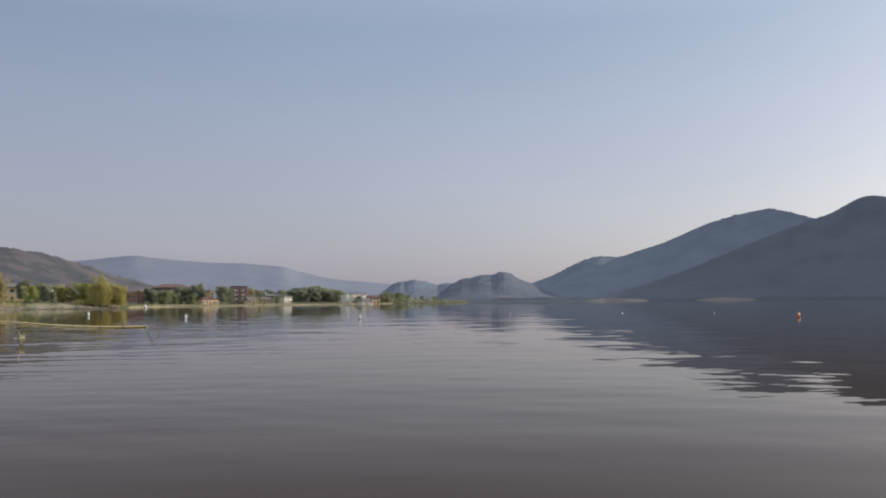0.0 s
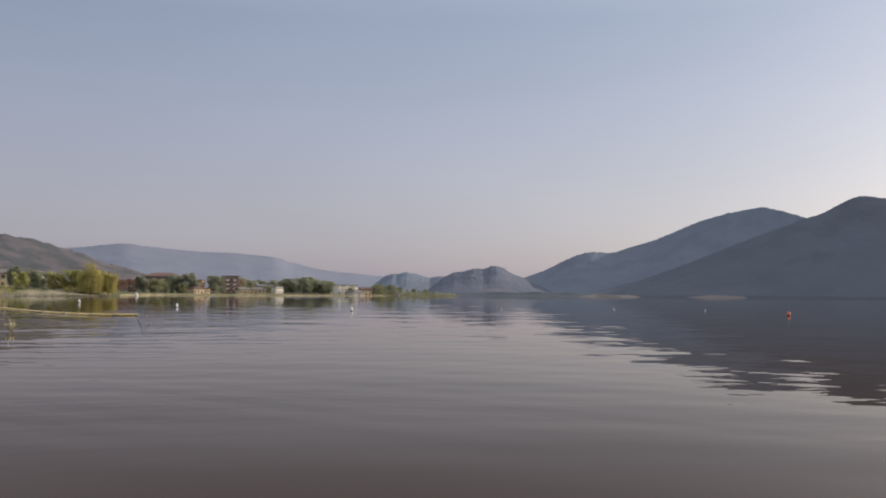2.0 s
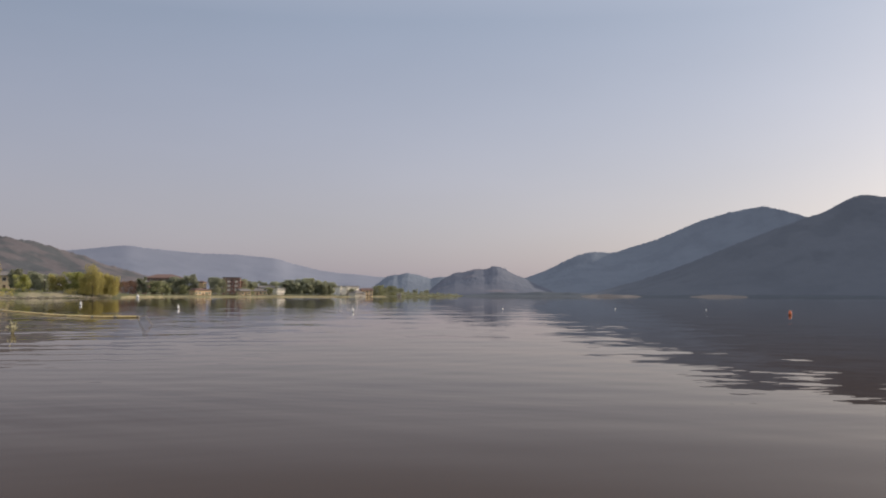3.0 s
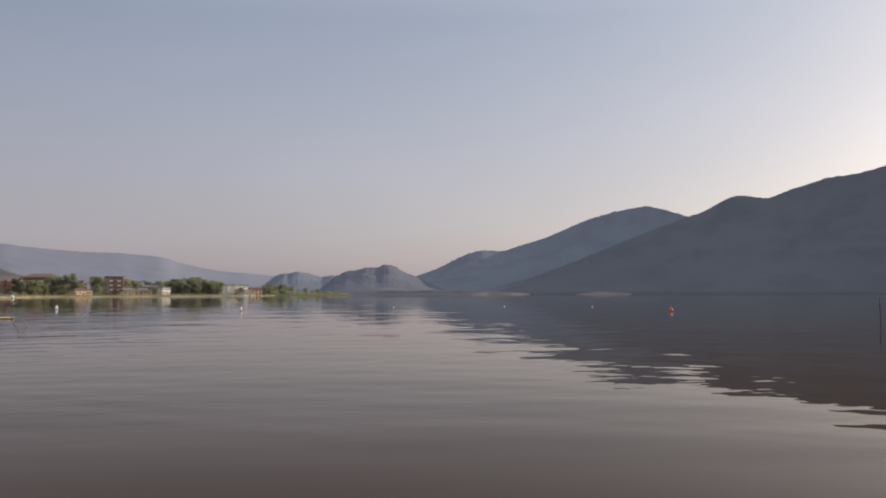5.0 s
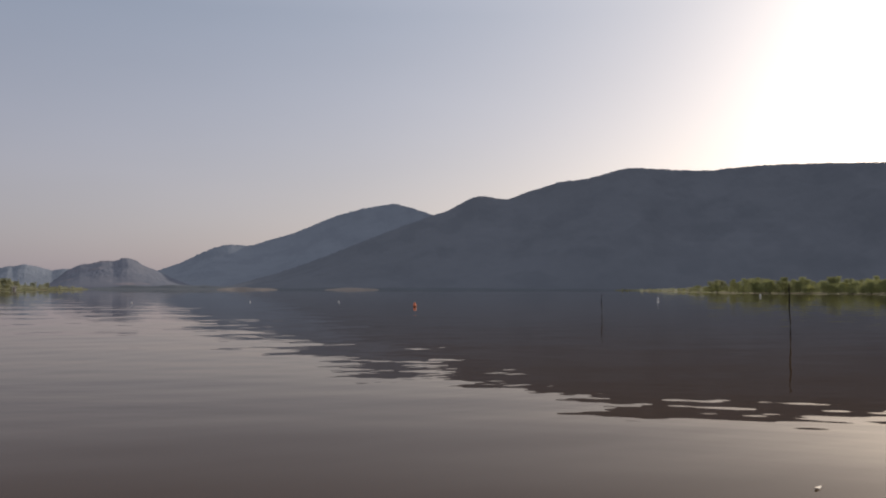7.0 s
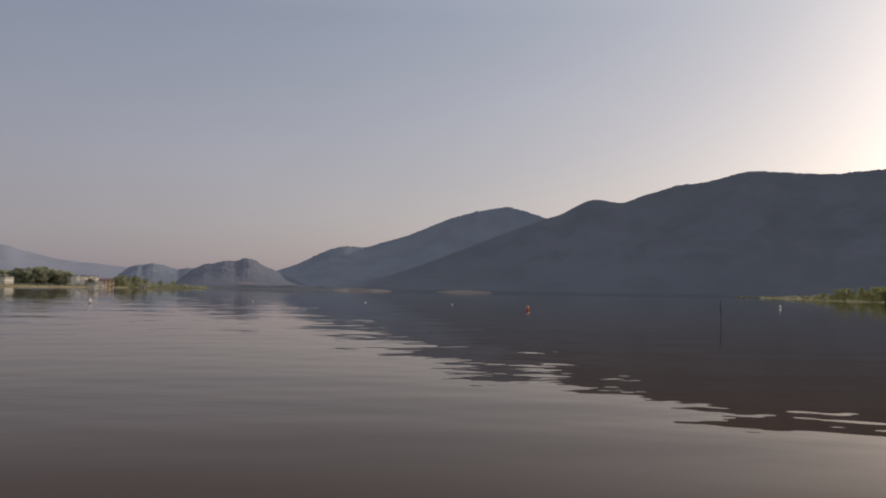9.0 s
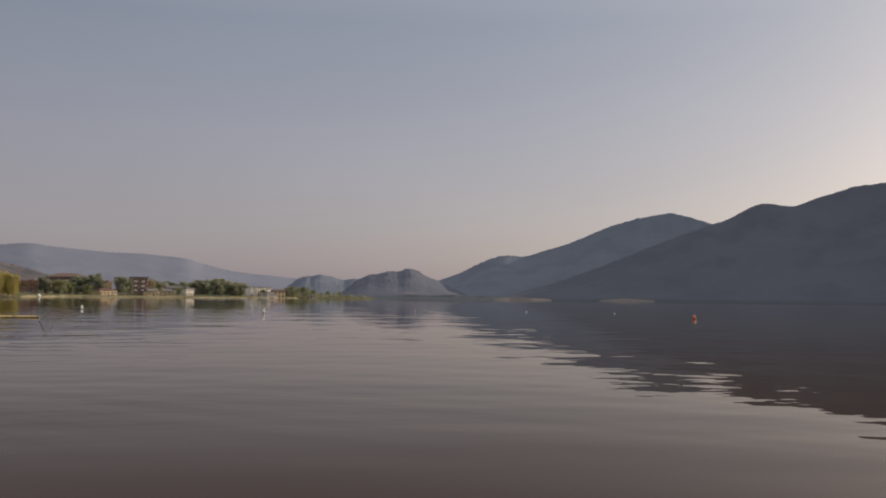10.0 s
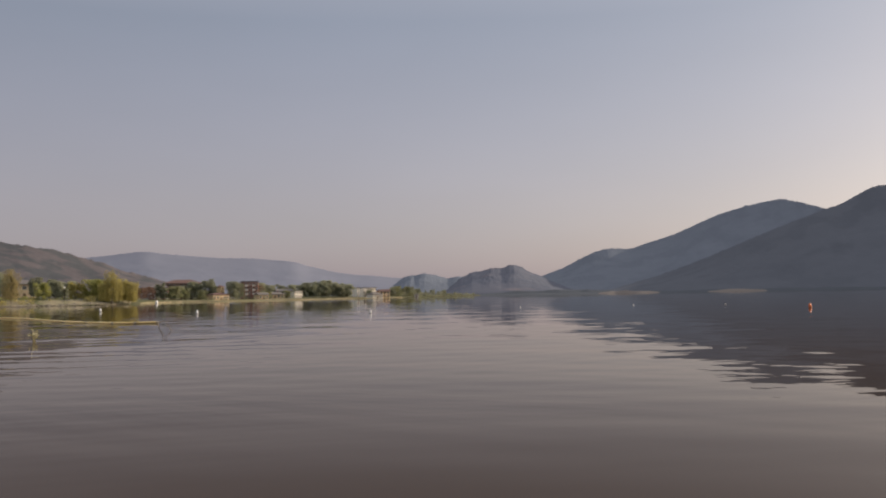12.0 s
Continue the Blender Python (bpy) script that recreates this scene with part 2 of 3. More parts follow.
# ---- mountains ----
def mountain(name, crest, r_foot, r_crest, r_back, mat, label, rough=0.10, trees=3.0, cols=700, rows=70, seed=1, power=1.0, folds=0.06):
    """A range with its crest at given bearings and elevations, its foot towards the lake and a back slope."""
    ca, ce = np.array([c[0] for c in crest], float), np.array([c[1] for c in crest], float)
    az = np.linspace(ca[0], ca[-1], cols)
    el = np.interp(az, ca, ce)
    k = max(3, cols // 160)
    pad = np.pad(el, k, mode="edge")
    el = np.convolve(pad, np.ones(2 * k + 1) / (2 * k + 1), "valid")
    v = np.concatenate([np.linspace(0, 1, rows), 1 + np.linspace(0, 1, 16)[1:]])
    A, V = np.meshgrid(az, v, indexing="ij")
    E = np.repeat(el[:, None], len(v), 1)
    rc = r_crest * (1 + folds * fbm(A / 6, A * 0, 3, seed + 9))
    R = np.where(V <= 1, r_foot + (rc - r_foot) * V, rc + (r_back - rc) * (V - 1))
    X, Y = R * np.sin(np.radians(A)), R * np.cos(np.radians(A))
    H = rc * np.tan(np.radians(np.maximum(E, 0.0)))
    up = np.where(V <= 1, V ** power, 1 - smooth(V, 1, 2))
    ridge = 1 - np.abs(fbm(X / 420, Y / 420, 5, seed)) * 1.3
    relief = rough * H * (ridge - 0.6) * np.sin(np.clip(V, 0, 1) * math.pi) + 0.3 * rough * H * fbm(X / 130, Y / 130, 4, seed + 4) * np.sin(np.clip(V, 0, 1) * math.pi)
    spikes = trees * np.abs(fbm(X / 18, Y / 18, 3, seed + 7)) * smooth(V, 0.05, 0.4) * np.minimum(1, H / 30)
    treetops = 2.6 * np.abs(fbm(X / 11, Y / 11, 2, seed + 8)) * smooth(V, 0.93, 1.0) * (V < 1.03) * np.minimum(1, H / 40)
    Z = H * up + relief + spikes + treetops - 2.0 * (1 - smooth(V, 0, 0.05))
    me = grid_mesh(name, X, Y, Z)
    me.materials.append(mat)
    return tagged(new(name, me), label, "mountain", kind="structure")


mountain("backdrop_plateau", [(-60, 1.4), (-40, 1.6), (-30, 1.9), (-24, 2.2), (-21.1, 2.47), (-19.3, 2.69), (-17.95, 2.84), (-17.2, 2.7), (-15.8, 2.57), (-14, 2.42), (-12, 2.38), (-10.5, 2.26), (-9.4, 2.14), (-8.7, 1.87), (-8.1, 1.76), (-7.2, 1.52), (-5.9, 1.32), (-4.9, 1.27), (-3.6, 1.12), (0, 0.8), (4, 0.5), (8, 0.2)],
         3600, 4400, 4900, M_PLATEAU_HAZED, "long mountain plateau across the valley, painted in pale haze blue", 0.02, 0.5, 700, 60, 11, folds=0.012)
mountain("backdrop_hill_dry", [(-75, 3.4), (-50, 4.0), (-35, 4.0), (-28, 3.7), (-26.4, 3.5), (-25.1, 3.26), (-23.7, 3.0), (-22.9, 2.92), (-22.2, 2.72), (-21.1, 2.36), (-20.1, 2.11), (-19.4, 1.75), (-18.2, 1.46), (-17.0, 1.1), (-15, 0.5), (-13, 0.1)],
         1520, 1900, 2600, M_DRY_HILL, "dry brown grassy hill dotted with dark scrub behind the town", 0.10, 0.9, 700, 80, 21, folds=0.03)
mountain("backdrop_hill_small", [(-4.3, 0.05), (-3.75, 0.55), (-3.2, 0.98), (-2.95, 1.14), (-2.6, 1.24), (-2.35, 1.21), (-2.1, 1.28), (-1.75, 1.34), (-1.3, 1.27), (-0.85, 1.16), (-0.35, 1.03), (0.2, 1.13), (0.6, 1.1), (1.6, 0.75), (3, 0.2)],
         3300, 3700, 4100, M_FOREST_FAR_HAZED, "small wooded hill at the lake's far end, haze painted in", 0.07, 1.6, 420, 40, 31, 0.75)
mountain("backdrop_hill_rocky", [(-0.8, 0.05), (-0.2, 0.5), (0.45, 1.05), (1.1, 1.36), (1.6, 1.42), (2.25, 1.57), (2.7, 1.6), (2.88, 1.57), (3.1, 1.64), (3.35, 1.75), (3.65, 1.78), (3.95, 1.68), (4.15, 1.58), (4.7, 1.28), (5.25, 1.06), (6.2, 0.6), (7.5, 0.1)],
         2700, 3150, 3600, M_ROCK_HILL_HAZED, "wooded rocky hill with a pale cliff, tinted with haze", 0.09, 1.6, 480, 60, 41, 0.72)
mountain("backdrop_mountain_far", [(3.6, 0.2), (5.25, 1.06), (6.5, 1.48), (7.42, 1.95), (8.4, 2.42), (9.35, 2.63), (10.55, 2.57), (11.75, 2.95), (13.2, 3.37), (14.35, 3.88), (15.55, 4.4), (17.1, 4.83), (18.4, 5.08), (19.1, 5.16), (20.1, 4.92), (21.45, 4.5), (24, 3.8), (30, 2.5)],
         3150, 3700, 4600, M_FOREST_FAR_HAZED, "forested mountain above the lake, blue haze in its colour", 0.05, 1.2, 900, 70, 51, folds=0.03)
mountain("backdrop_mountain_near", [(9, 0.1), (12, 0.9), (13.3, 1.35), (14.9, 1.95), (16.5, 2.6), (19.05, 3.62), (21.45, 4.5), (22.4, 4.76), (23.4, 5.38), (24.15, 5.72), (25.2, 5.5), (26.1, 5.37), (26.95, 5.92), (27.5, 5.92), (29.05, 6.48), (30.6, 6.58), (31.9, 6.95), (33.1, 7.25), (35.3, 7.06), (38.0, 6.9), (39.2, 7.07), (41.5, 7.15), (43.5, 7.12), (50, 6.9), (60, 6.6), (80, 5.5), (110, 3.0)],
         2380, 2900, 4000, M_FOREST_NEAR_HAZED, "dark shaded forested mountain rising from the shore, haze in its colour", 0.05, 1.4, 1500, 80, 61, folds=0.03)

# ---- plant materials ----
def leaf_material(name, colour, second):
    """Leaves: matt, with some light let through, each leaf a little different."""
    m = bpy.data.materials.new(name)
    m.use_nodes = True
    n, l = m.node_tree.nodes, m.node_tree.links
    geo, obj, ramp, hsv, add = n.new("ShaderNodeNewGeometry"), n.new("ShaderNodeObjectInfo"), n.new("ShaderNodeValToRGB"), n.new("ShaderNodeHueSaturation"), n.new("ShaderNodeMapRange")
    ramp.color_ramp.elements[0].color, ramp.color_ramp.elements[1].color = (*second, 1), (*colour, 1)
    add.inputs["To Min"].default_value, add.inputs["To Max"].default_value = 0.75, 1.25
    l.new(geo.outputs["Random Per Island"], ramp.inputs[0])
    l.new(obj.outputs["Random"], add.inputs["Value"])
    l.new(add.outputs[0], hsv.inputs["Value"])
    l.new(ramp.outputs[0], hsv.inputs["Color"])
    dif, tra, mix = n.new("ShaderNodeBsdfDiffuse"), n.new("ShaderNodeBsdfTranslucent"), n.new("ShaderNodeMixShader")
    mix.inputs[0].default_value = 0.42
    for k, node in enumerate((dif, tra)):
        l.new(hsv.outputs[0], node.inputs["Color"])
        l.new(node.outputs[0], mix.inputs[1 + k])
    l.new(mix.outputs[0], n["Material Output"].inputs[0])
    n.remove(n["Principled BSDF"])
    return m


# dark leaves raised to a pale grey-green, painting in haze before distant trees
M_LEAF_DARK_HAZED = leaf_material("dark_green_leaves_hazed", (0.35, 0.36, 0.25), (0.25, 0.265, 0.19))
M_LEAF_MID = leaf_material("green_leaves", (0.46, 0.46, 0.17), (0.32, 0.33, 0.13))
M_LEAF_WILLOW = leaf_material("olive_willow_leaves", (0.53, 0.47, 0.18), (0.37, 0.33, 0.13))
M_LEAF_GREY = leaf_material("grey_green_leaves", (0.34, 0.35, 0.19), (0.24, 0.25, 0.14))
M_LEAF_BROWN = leaf_material("brownish_olive_leaves", (0.40, 0.34, 0.17), (0.27, 0.23, 0.12))
M_LEAF_PALE = leaf_material("pale_water_weed", (0.62, 0.58, 0.38), (0.45, 0.42, 0.26))
M_LEAF_RUST = leaf_material("rust_leaves", (0.26, 0.16, 0.12), (0.17, 0.115, 0.085))
M_LEAF_REED = leaf_material("yellow_green_reeds", (0.27, 0.29, 0.13), (0.17, 0.18, 0.09))
M_BARK = material("grey_brown_bark", (0.16, 0.13, 0.10), 0.9, 0.3, 2, 8, None, 0.6, 0.03, stretch=(1, 1, 0.3))


def tube(points, radii, sides=7):
    """A bmesh tube along points."""
    bm = bmesh.new()
    rings = []
    for i, p in enumerate(points):
        p = Vector(p)
        d = (Vector(points[min(i + 1, len(points) - 1)]) - Vector(points[max(i - 1, 0)])).normalized()
        q = d.to_track_quat("Z", "Y")
        rings.append([bm.verts.new(p + q @ Vector((radii[i] * math.cos(a), radii[i] * math.sin(a), 0))) for a in (2 * math.pi * k / sides for k in range(sides))])
    for a, b in zip(rings, rings[1:]):
        for k in range(sides):
            bm.faces.new((a[k], a[(k + 1) % sides], b[(k + 1) % sides], b[k])).smooth = True
    bm.faces.new(list(reversed(rings[0])))
    bm.faces.new(rings[-1])
    return bm


def merge(bm, other):
    me = bpy.data.meshes.new("scrap")
    other.to_mesh(me)
    other.free()
    bm.from_mesh(me)
    bpy.data.meshes.remove(me)


def leaves(name, centres, size, rng, mat, parent, droop=False):
    """A crown of small folded leaf sprays at the given centres."""
    n = len(centres)
    u = rng.normal(size=(n, 3))
    if droop:
        u = u * (0.4, 0.4, 0.1) + (0, 0, -1)
    u /= np.linalg.norm(u, axis=1)[:, None]
    w = np.cross(u, rng.normal(size=(n, 3)))
    w /= np.linalg.norm(w, axis=1)[:, None]
    s = size * rng.uniform(0.6, 1.4, (n, 1))
    a, b = u * s * (1.6 if droop else 1.0), w * s * (0.35 if droop else 0.75)
    v = np.stack([centres - a, centres + b, centres + a, centres - b], 1).reshape(-1, 3)
    me = bpy.data.meshes.new(name)
    me.from_pydata(v.tolist(), [], np.arange(4 * n).reshape(-1, 4).tolist())
    me.materials.append(mat)
    ob = new(name, me)
    ob.parent = parent
    return ob


def tree(name, seed, mat, label, category="tree", group="", height=10.0, width=8.0, bare=0.22, kind="round", count=1500):
    """A tree or bush at the world's centre, to be copied to its places."""
    rng = np.random.default_rng(seed)
    ob = tagged(new(name), label, category, group)
    bm = tube([(0, 0, -0.3), (0.1, 0, height * 0.25), (rng.normal(0, 0.2), 0.1, height * 0.55), (0, 0, height * 0.85)], [height * 0.028, height * 0.022, height * 0.014, height * 0.004])
    tips = []
    for k in range(11):
        z0 = height * (bare + (0.7 - bare) * rng.uniform(0, 1) ** 1.4)
        an = k * 2.4 + rng.uniform(-0.4, 0.4)
        ln = width * 0.5 * rng.uniform(0.55, 0.95) * (1.0 if kind != "conifer" else max(0.15, 1.15 - z0 / height))
        z1 = z0 + (height * rng.uniform(0.12, 0.3) if kind != "conifer" else -0.05 * height)
        tip = Vector((ln * math.cos(an), ln * math.sin(an), min(z1, height * 0.93)))
        mid = Vector((tip.x * 0.5, tip.y * 0.5, (z0 + tip.z) * 0.5 + 0.02 * height))
        merge(bm, tube([(0, 0, z0), mid, tip], [height * 0.011, height * 0.007, height * 0.002], 5))
        tips.append(tip)
    part("trunk", bm, M_BARK, ob)
    pts = []
    if kind == "conifer":
        z = height * (1 - (1 - bare) * np.sqrt(rng.uniform(0, 1, count)))
        r = width * 0.5 * (1 - z / height) / (1 - bare) * np.sqrt(rng.uniform(0.2, 1, count))
        a = rng.uniform(0, 6.283, count)
        pts = np.stack([r * np.cos(a), r * np.sin(a), z], 1)
    elif kind == "reed":
        pts = np.stack([rng.normal(0, width * 0.25, count), rng.normal(0, width * 0.25, count), rng.uniform(0.05, 1, count) ** 0.8 * height * 0.95], 1)
        pts[:, :2] *= (1.15 - 0.6 * pts[:, 2:3] / height)
    else:
        clumps = tips + [Vector((rng.normal(0, width * 0.16), rng.normal(0, width * 0.16), height * rng.uniform(0.55, 0.93))) for _ in range(12)]
        clumps += [Vector((width * 0.3 * math.cos(q * 1.05), width * 0.3 * math.sin(q * 1.05), height * rng.uniform(bare + 0.06, 0.34))) for q in range(6)]
        per = count // len(clumps)
        for c in clumps:
            rad = width * rng.uniform(0.15, 0.25)
            d = rng.normal(size=(per, 3))
            d /= np.linalg.norm(d, axis=1)[:, None]
            p = np.array(c) + d * rad * rng.uniform(0.35, 1.0, (per, 1)) * (1, 1, 0.85)
            if kind == "willow":
                fall = rng.uniform(0, 1, per) ** 1.7 * (p[:, 2] - height * 0.08) * rng.uniform(0.6, 1.05) * (np.hypot(p[:, 0], p[:, 1]) > width * 0.2)
                p[:, 2] -= fall * 0.95
            pts.append(p)
        pts = np.concatenate(pts)
        pts = pts[pts[:, 2] > height * 0.06]
        pts[:, 2] = np.minimum(pts[:, 2], height * rng.uniform(0.96, 1.0, len(pts)))
    leaves("crown", pts, height * (0.034 if kind != "willow" else 0.026), rng, mat, ob, kind in ("willow", "reed"))
    return ob


def place(ob, az, r, height, base=10.0, wide=1.0, turn=None, first=[]):
    """Stands a copy of a plant on the ground at a bearing and distance."""
    s = height / base
    turn = random.uniform(0, 360) if turn is None else turn
    m = Matrix.Translation(at(az, r, max(ground_at(az, r), 0.02))) @ Matrix.Rotation(radians(turn), 4, "Z") @ Matrix.Diagonal((s * wide, s * wide, s, 1))
    if ob.name not in first:
        first.append(ob.name)
        ob.matrix_basis = m
        return ob
    held = ob.matrix_basis.copy()
    ob.matrix_basis = Matrix.Identity(4)
    made = copy_thing(ob, m)
    ob.matrix_basis = held
    return made


# ---- materials of buildings and shore ----
M_TAN = material("tan_stucco", (0.82, 0.62, 0.38), 0.85, 0.12, 0.6, 10, None, 0.2, 0.02)
M_BROWN = material("brown_siding", (0.20, 0.12, 0.085), 0.8, 0.2, 0.6, 10, None, 0.3, 0.02, stretch=(1, 1, 6))
M_RED = material("red_brown_brick", (0.26, 0.135, 0.105), 0.85, 0.2, 0.6, 14, None, 0.3, 0.02)
M_WHITE = material("white_stucco", (0.74, 0.70, 0.62), 0.8, 0.08, 0.5, 10, None, 0.15, 0.01)
M_ROOF_RED = material("red_roof_tiles", (0.15, 0.085, 0.07), 0.85, 0.25, 0.8, 8, None, 0.5, 0.04, stretch=(1, 1, 4))
M_ROOF_GREY = material("grey_shingle_roof", (0.17, 0.155, 0.145), 0.9, 0.2, 0.8, 8, None, 0.5, 0.03)
M_GLASS = material("dark_window_glass", (0.03, 0.035, 0.04), 0.08, 0.1, 0.5, 4, None, 0.0, 0.01)
M_TRIM = material("pale_trim_paint", (0.7, 0.66, 0.58), 0.6, 0.08, 1.0, 8, None, 0.1, 0.005)
M_SAND = material("beach_sand", (0.33, 0.275, 0.17), 0.95, 0.18, 0.08, 14, (0.22, 0.20, 0.11), 0.4, 0.05, spec=0.1)
M_ROCK = material("grey_shore_rock", (0.21, 0.19, 0.16), 0.9, 0.3, 0.8, 7, None, 0.6, 0.05)
M_GRAVEL = material("bank_gravel_and_grass", (0.27, 0.235, 0.165), 0.95, 0.25, 0.10, 9, (0.115, 0.12, 0.065), 0.5, 0.08, spec=0.1)
M_STAKE = material("weathered_stake_wood", (0.24, 0.2, 0.165), 0.9, 0.3, 4, 8, None, 0.4, 0.01)
M_ROPE = material("grey_rope", (0.55, 0.48, 0.36), 0.9, 0.2, 6, 8, None, 0.3, 0.005)


def box(bm, x0, x1, y0, y1, z0, z1):
    v = [bm.verts.new(c) for c in ((x0, y0, z0), (x1, y0, z0), (x1, y1, z0), (x0, y1, z0), (x0, y0, z1), (x1, y0, z1), (x1, y1, z1), (x0, y1, z1))]
    for f in ((3, 2, 1, 0), (4, 5, 6, 7), (0, 1, 5, 4), (1, 2, 6, 5), (2, 3, 7, 6), (3, 0, 4, 7)):
        bm.faces.new([v[i] for i in f])
    return v


def boxed(x0, x1, y0, y1, z0, z1):
    bm = bmesh.new()
    box(bm, x0, x1, y0, y1, z0, z1)
    bmesh.ops.bevel(bm, geom=bm.edges[:], offset=min(x1 - x0, y1 - y0, z1 - z0) * 0.04, segments=1, affect="EDGES")
    return bm


def window(parent, x, z, w, h, y, shared={}):
    """A window with a raised frame, a sill and a set-back pane, in a wall whose face is at y."""
    key = (round(w, 2), round(h, 2))
    if key not in shared:
        fr, pa = bmesh.new(), bmesh.new()
        t = 0.12
        box(fr, -w / 2 - t, w / 2 + t, -0.10, 0.05, h / 2, h / 2 + t)
        box(fr, -w / 2 - t, w / 2 + t, -0.16, 0.05, -h / 2 - t, -h / 2)
        box(fr, -w / 2 - t, -w / 2, -0.10, 0.05, -h / 2, h / 2)
        box(fr, w / 2, w / 2 + t, -0.10, 0.05, -h / 2, h / 2)
        box(fr, -0.04, 0.04, -0.07, 0.05, -h / 2, h / 2)
        box(pa, -w / 2, w / 2, -0.03, 0.04, -h / 2, h / 2)
        meshes = []
        for nm, bm, mt in (("window", fr, M_TRIM), ("pane", pa, M_GLASS)):
            me = bpy.data.meshes.new(nm)
            bm.to_mesh(me)
            bm.free()
            me.materials.append(mt)
            meshes.append(me)
        shared[key] = meshes
    frame_ob = new("window", shared[key][0])
    frame_ob.parent, frame_ob.location = parent, (x, y, z)
    pane = new("pane", shared[key][1])
    pane.parent = frame_ob
    return frame_ob


def roof_mesh(w, d, z, rise, over, kind):
    bm = bmesh.new()
    x, y = w / 2 + over, d / 2 + over
    if kind == "flat":
        box(bm, -x, x, -y, y, z, z + rise)
        return bm
    inset = min(x, y) if kind == "hip" else 0.0
    low = [bm.verts.new(c) for c in ((-x, -y, z), (x, -y, z), (x, y, z), (-x, y, z))]
    eave = [bm.verts.new(v.co + Vector((0, 0, 0.25))) for v in low]
    a, b = bm.verts.new((-x + inset, 0, z + rise)), bm.verts.new((x - inset, 0, z + rise))
    bm.faces.new(list(reversed(low)))
    for i in range(4):
        bm.faces.new((low[i], low[(i + 1) % 4], eave[(i + 1) % 4], eave[i]))
    bm.faces.new((eave[0], eave[1], b, a))
    bm.faces.new((eave[2], eave[3], a, b))
    bm.faces.new((eave[1], eave[2], b))
    bm.faces.new((eave[3], eave[0], a))
    return bm


def building(name, az, r, w, d, storeys, wall, roof, label, roof_kind="hip", rise=2.5, cols=5, turn=0.0, floor=3.0, balcony=False, group="", chimney=False):
    """A building whose front looks at the lake."""
    ob = thing(name, at(az, r, ground_at(az, r) - 0.1), -az + turn, label, "building", group)
    h = storeys * floor
    part("wall", boxed(-w / 2, w / 2, -d / 2, d / 2, 0, h), wall, ob)
    top = part("roof", roof_mesh(w, d, h, rise, 0.6 if roof_kind != "flat" else 0.3, roof_kind), roof, ob)
    if chimney:
        part("chimney", boxed(w * 0.2, w * 0.2 + 0.8, -0.4, 0.4, h + 0.2, h + rise + 0.9), M_RED, top)
    step = w / cols
    for s in range(storeys):
        for c in range(cols):
            x = -w / 2 + step * (c + 0.5)
            if s == 0 and c == cols // 2:
                door = part("door", boxed(x - 0.55, x + 0.55, -d / 2 - 0.08, -d / 2 + 0.02, 0.0, 2.1), M_BROWN if wall is not M_BROWN else M_TRIM, ob)
                part("door_handle", boxed(x + 0.35, x + 0.45, -d / 2 - 0.16, -d / 2 - 0.08, 1.0, 1.08), M_TRIM, door)
                continue
            window(ob, x, s * floor + 1.6, min(1.6, step * 0.45), 1.4, -d / 2)
            if balcony and s > 0 and c % 2 == 0:
                slab = part("balcony", boxed(x - step * 0.42, x + step * 0.42, -d / 2 - 1.5, -d / 2, s * floor - 0.15, s * floor + 0.05), M_TRIM, ob)
                part("railing", boxed(x - step * 0.42, x + step * 0.42, -d / 2 - 1.5, -d / 2 - 1.42, s * floor + 0.05, s * floor + 1.05), M_TRIM, slab)
    return ob


# ---- beach strip along the town ----
def strip(name, az0, az1, off0, off1, mat, label, lift=0.22, n=160):
    az = np.linspace(az0, az1, n)
    A, V = np.meshgrid(az, np.linspace(0, 1, 8), indexing="ij")
    wob = fbm(A * 4, V * 0, 3, 77)
    R = shore(A) + off0 + (off1 - off0) * V * (1 + 0.25 * wob)
    Z = np.maximum(ground_height(A, R), -0.1) + lift
    me = grid_mesh(name, R * np.sin(np.radians(A)), R * np.cos(np.radians(A)), Z)
    me.materials.append(mat)
    return tagged(new(name, me), label, "beach", kind="structure")


strip("beach", -18.3, -3.0, -4, 10, M_SAND, "strip of pale sandy beach along the lakeside town")
strip("beach", -36.0, -18.8, -3, 13, M_GRAVEL, "narrow strip of grey gravel along the willow shore")

# ---- the willow shore ----
willow = tree("willow_tree", 5, M_LEAF_WILLOW, "tall olive-green willow with drooping branches at the water's edge", "tree", "willow shore trees", 10, 9.0, 0.25, "willow", 5200)
willow_open = tree("willow_tree", 25, M_LEAF_WILLOW, "tall open willow with a high crown at the water's edge", "tree", "willow shore trees", 10, 8.0, 0.25, "willow", 3200)
willow_b = tree("willow_tree", 15, M_LEAF_BROWN, "sparse olive willow with open branches on the bank", "tree", "willow shore trees", 10, 8.5, 0.25, "willow", 2600)
green = tree("shore_tree", 6, M_LEAF_MID, "bright green leafy tree on the grassy bank", "tree", "willow shore trees", 10, 11, 0.10, "round", 2600)
dark = tree("park_tree", 7, M_LEAF_DARK_HAZED, "dark green rounded shade tree behind the beach", "tree", "town trees", 10, 9.5, 0.10, "round", 3600)
dark_b = tree("park_tree", 8, M_LEAF_DARK_HAZED, "dense dark green broadleaf tree beside the houses", "tree", "town trees", 10, 8.5, 0.08, "round", 3600)
rust = tree("rust_tree", 9, M_LEAF_RUST, "small rust-coloured leafy tree behind the beach", "tree", "town trees", 10, 11, 0.12, "round", 1200)
pine = tree("conifer", 10, M_LEAF_DARK_HAZED, "dark pointed conifer on the low spit", "tree", "spit trees", 10, 5, 0.1, "conifer", 1300)
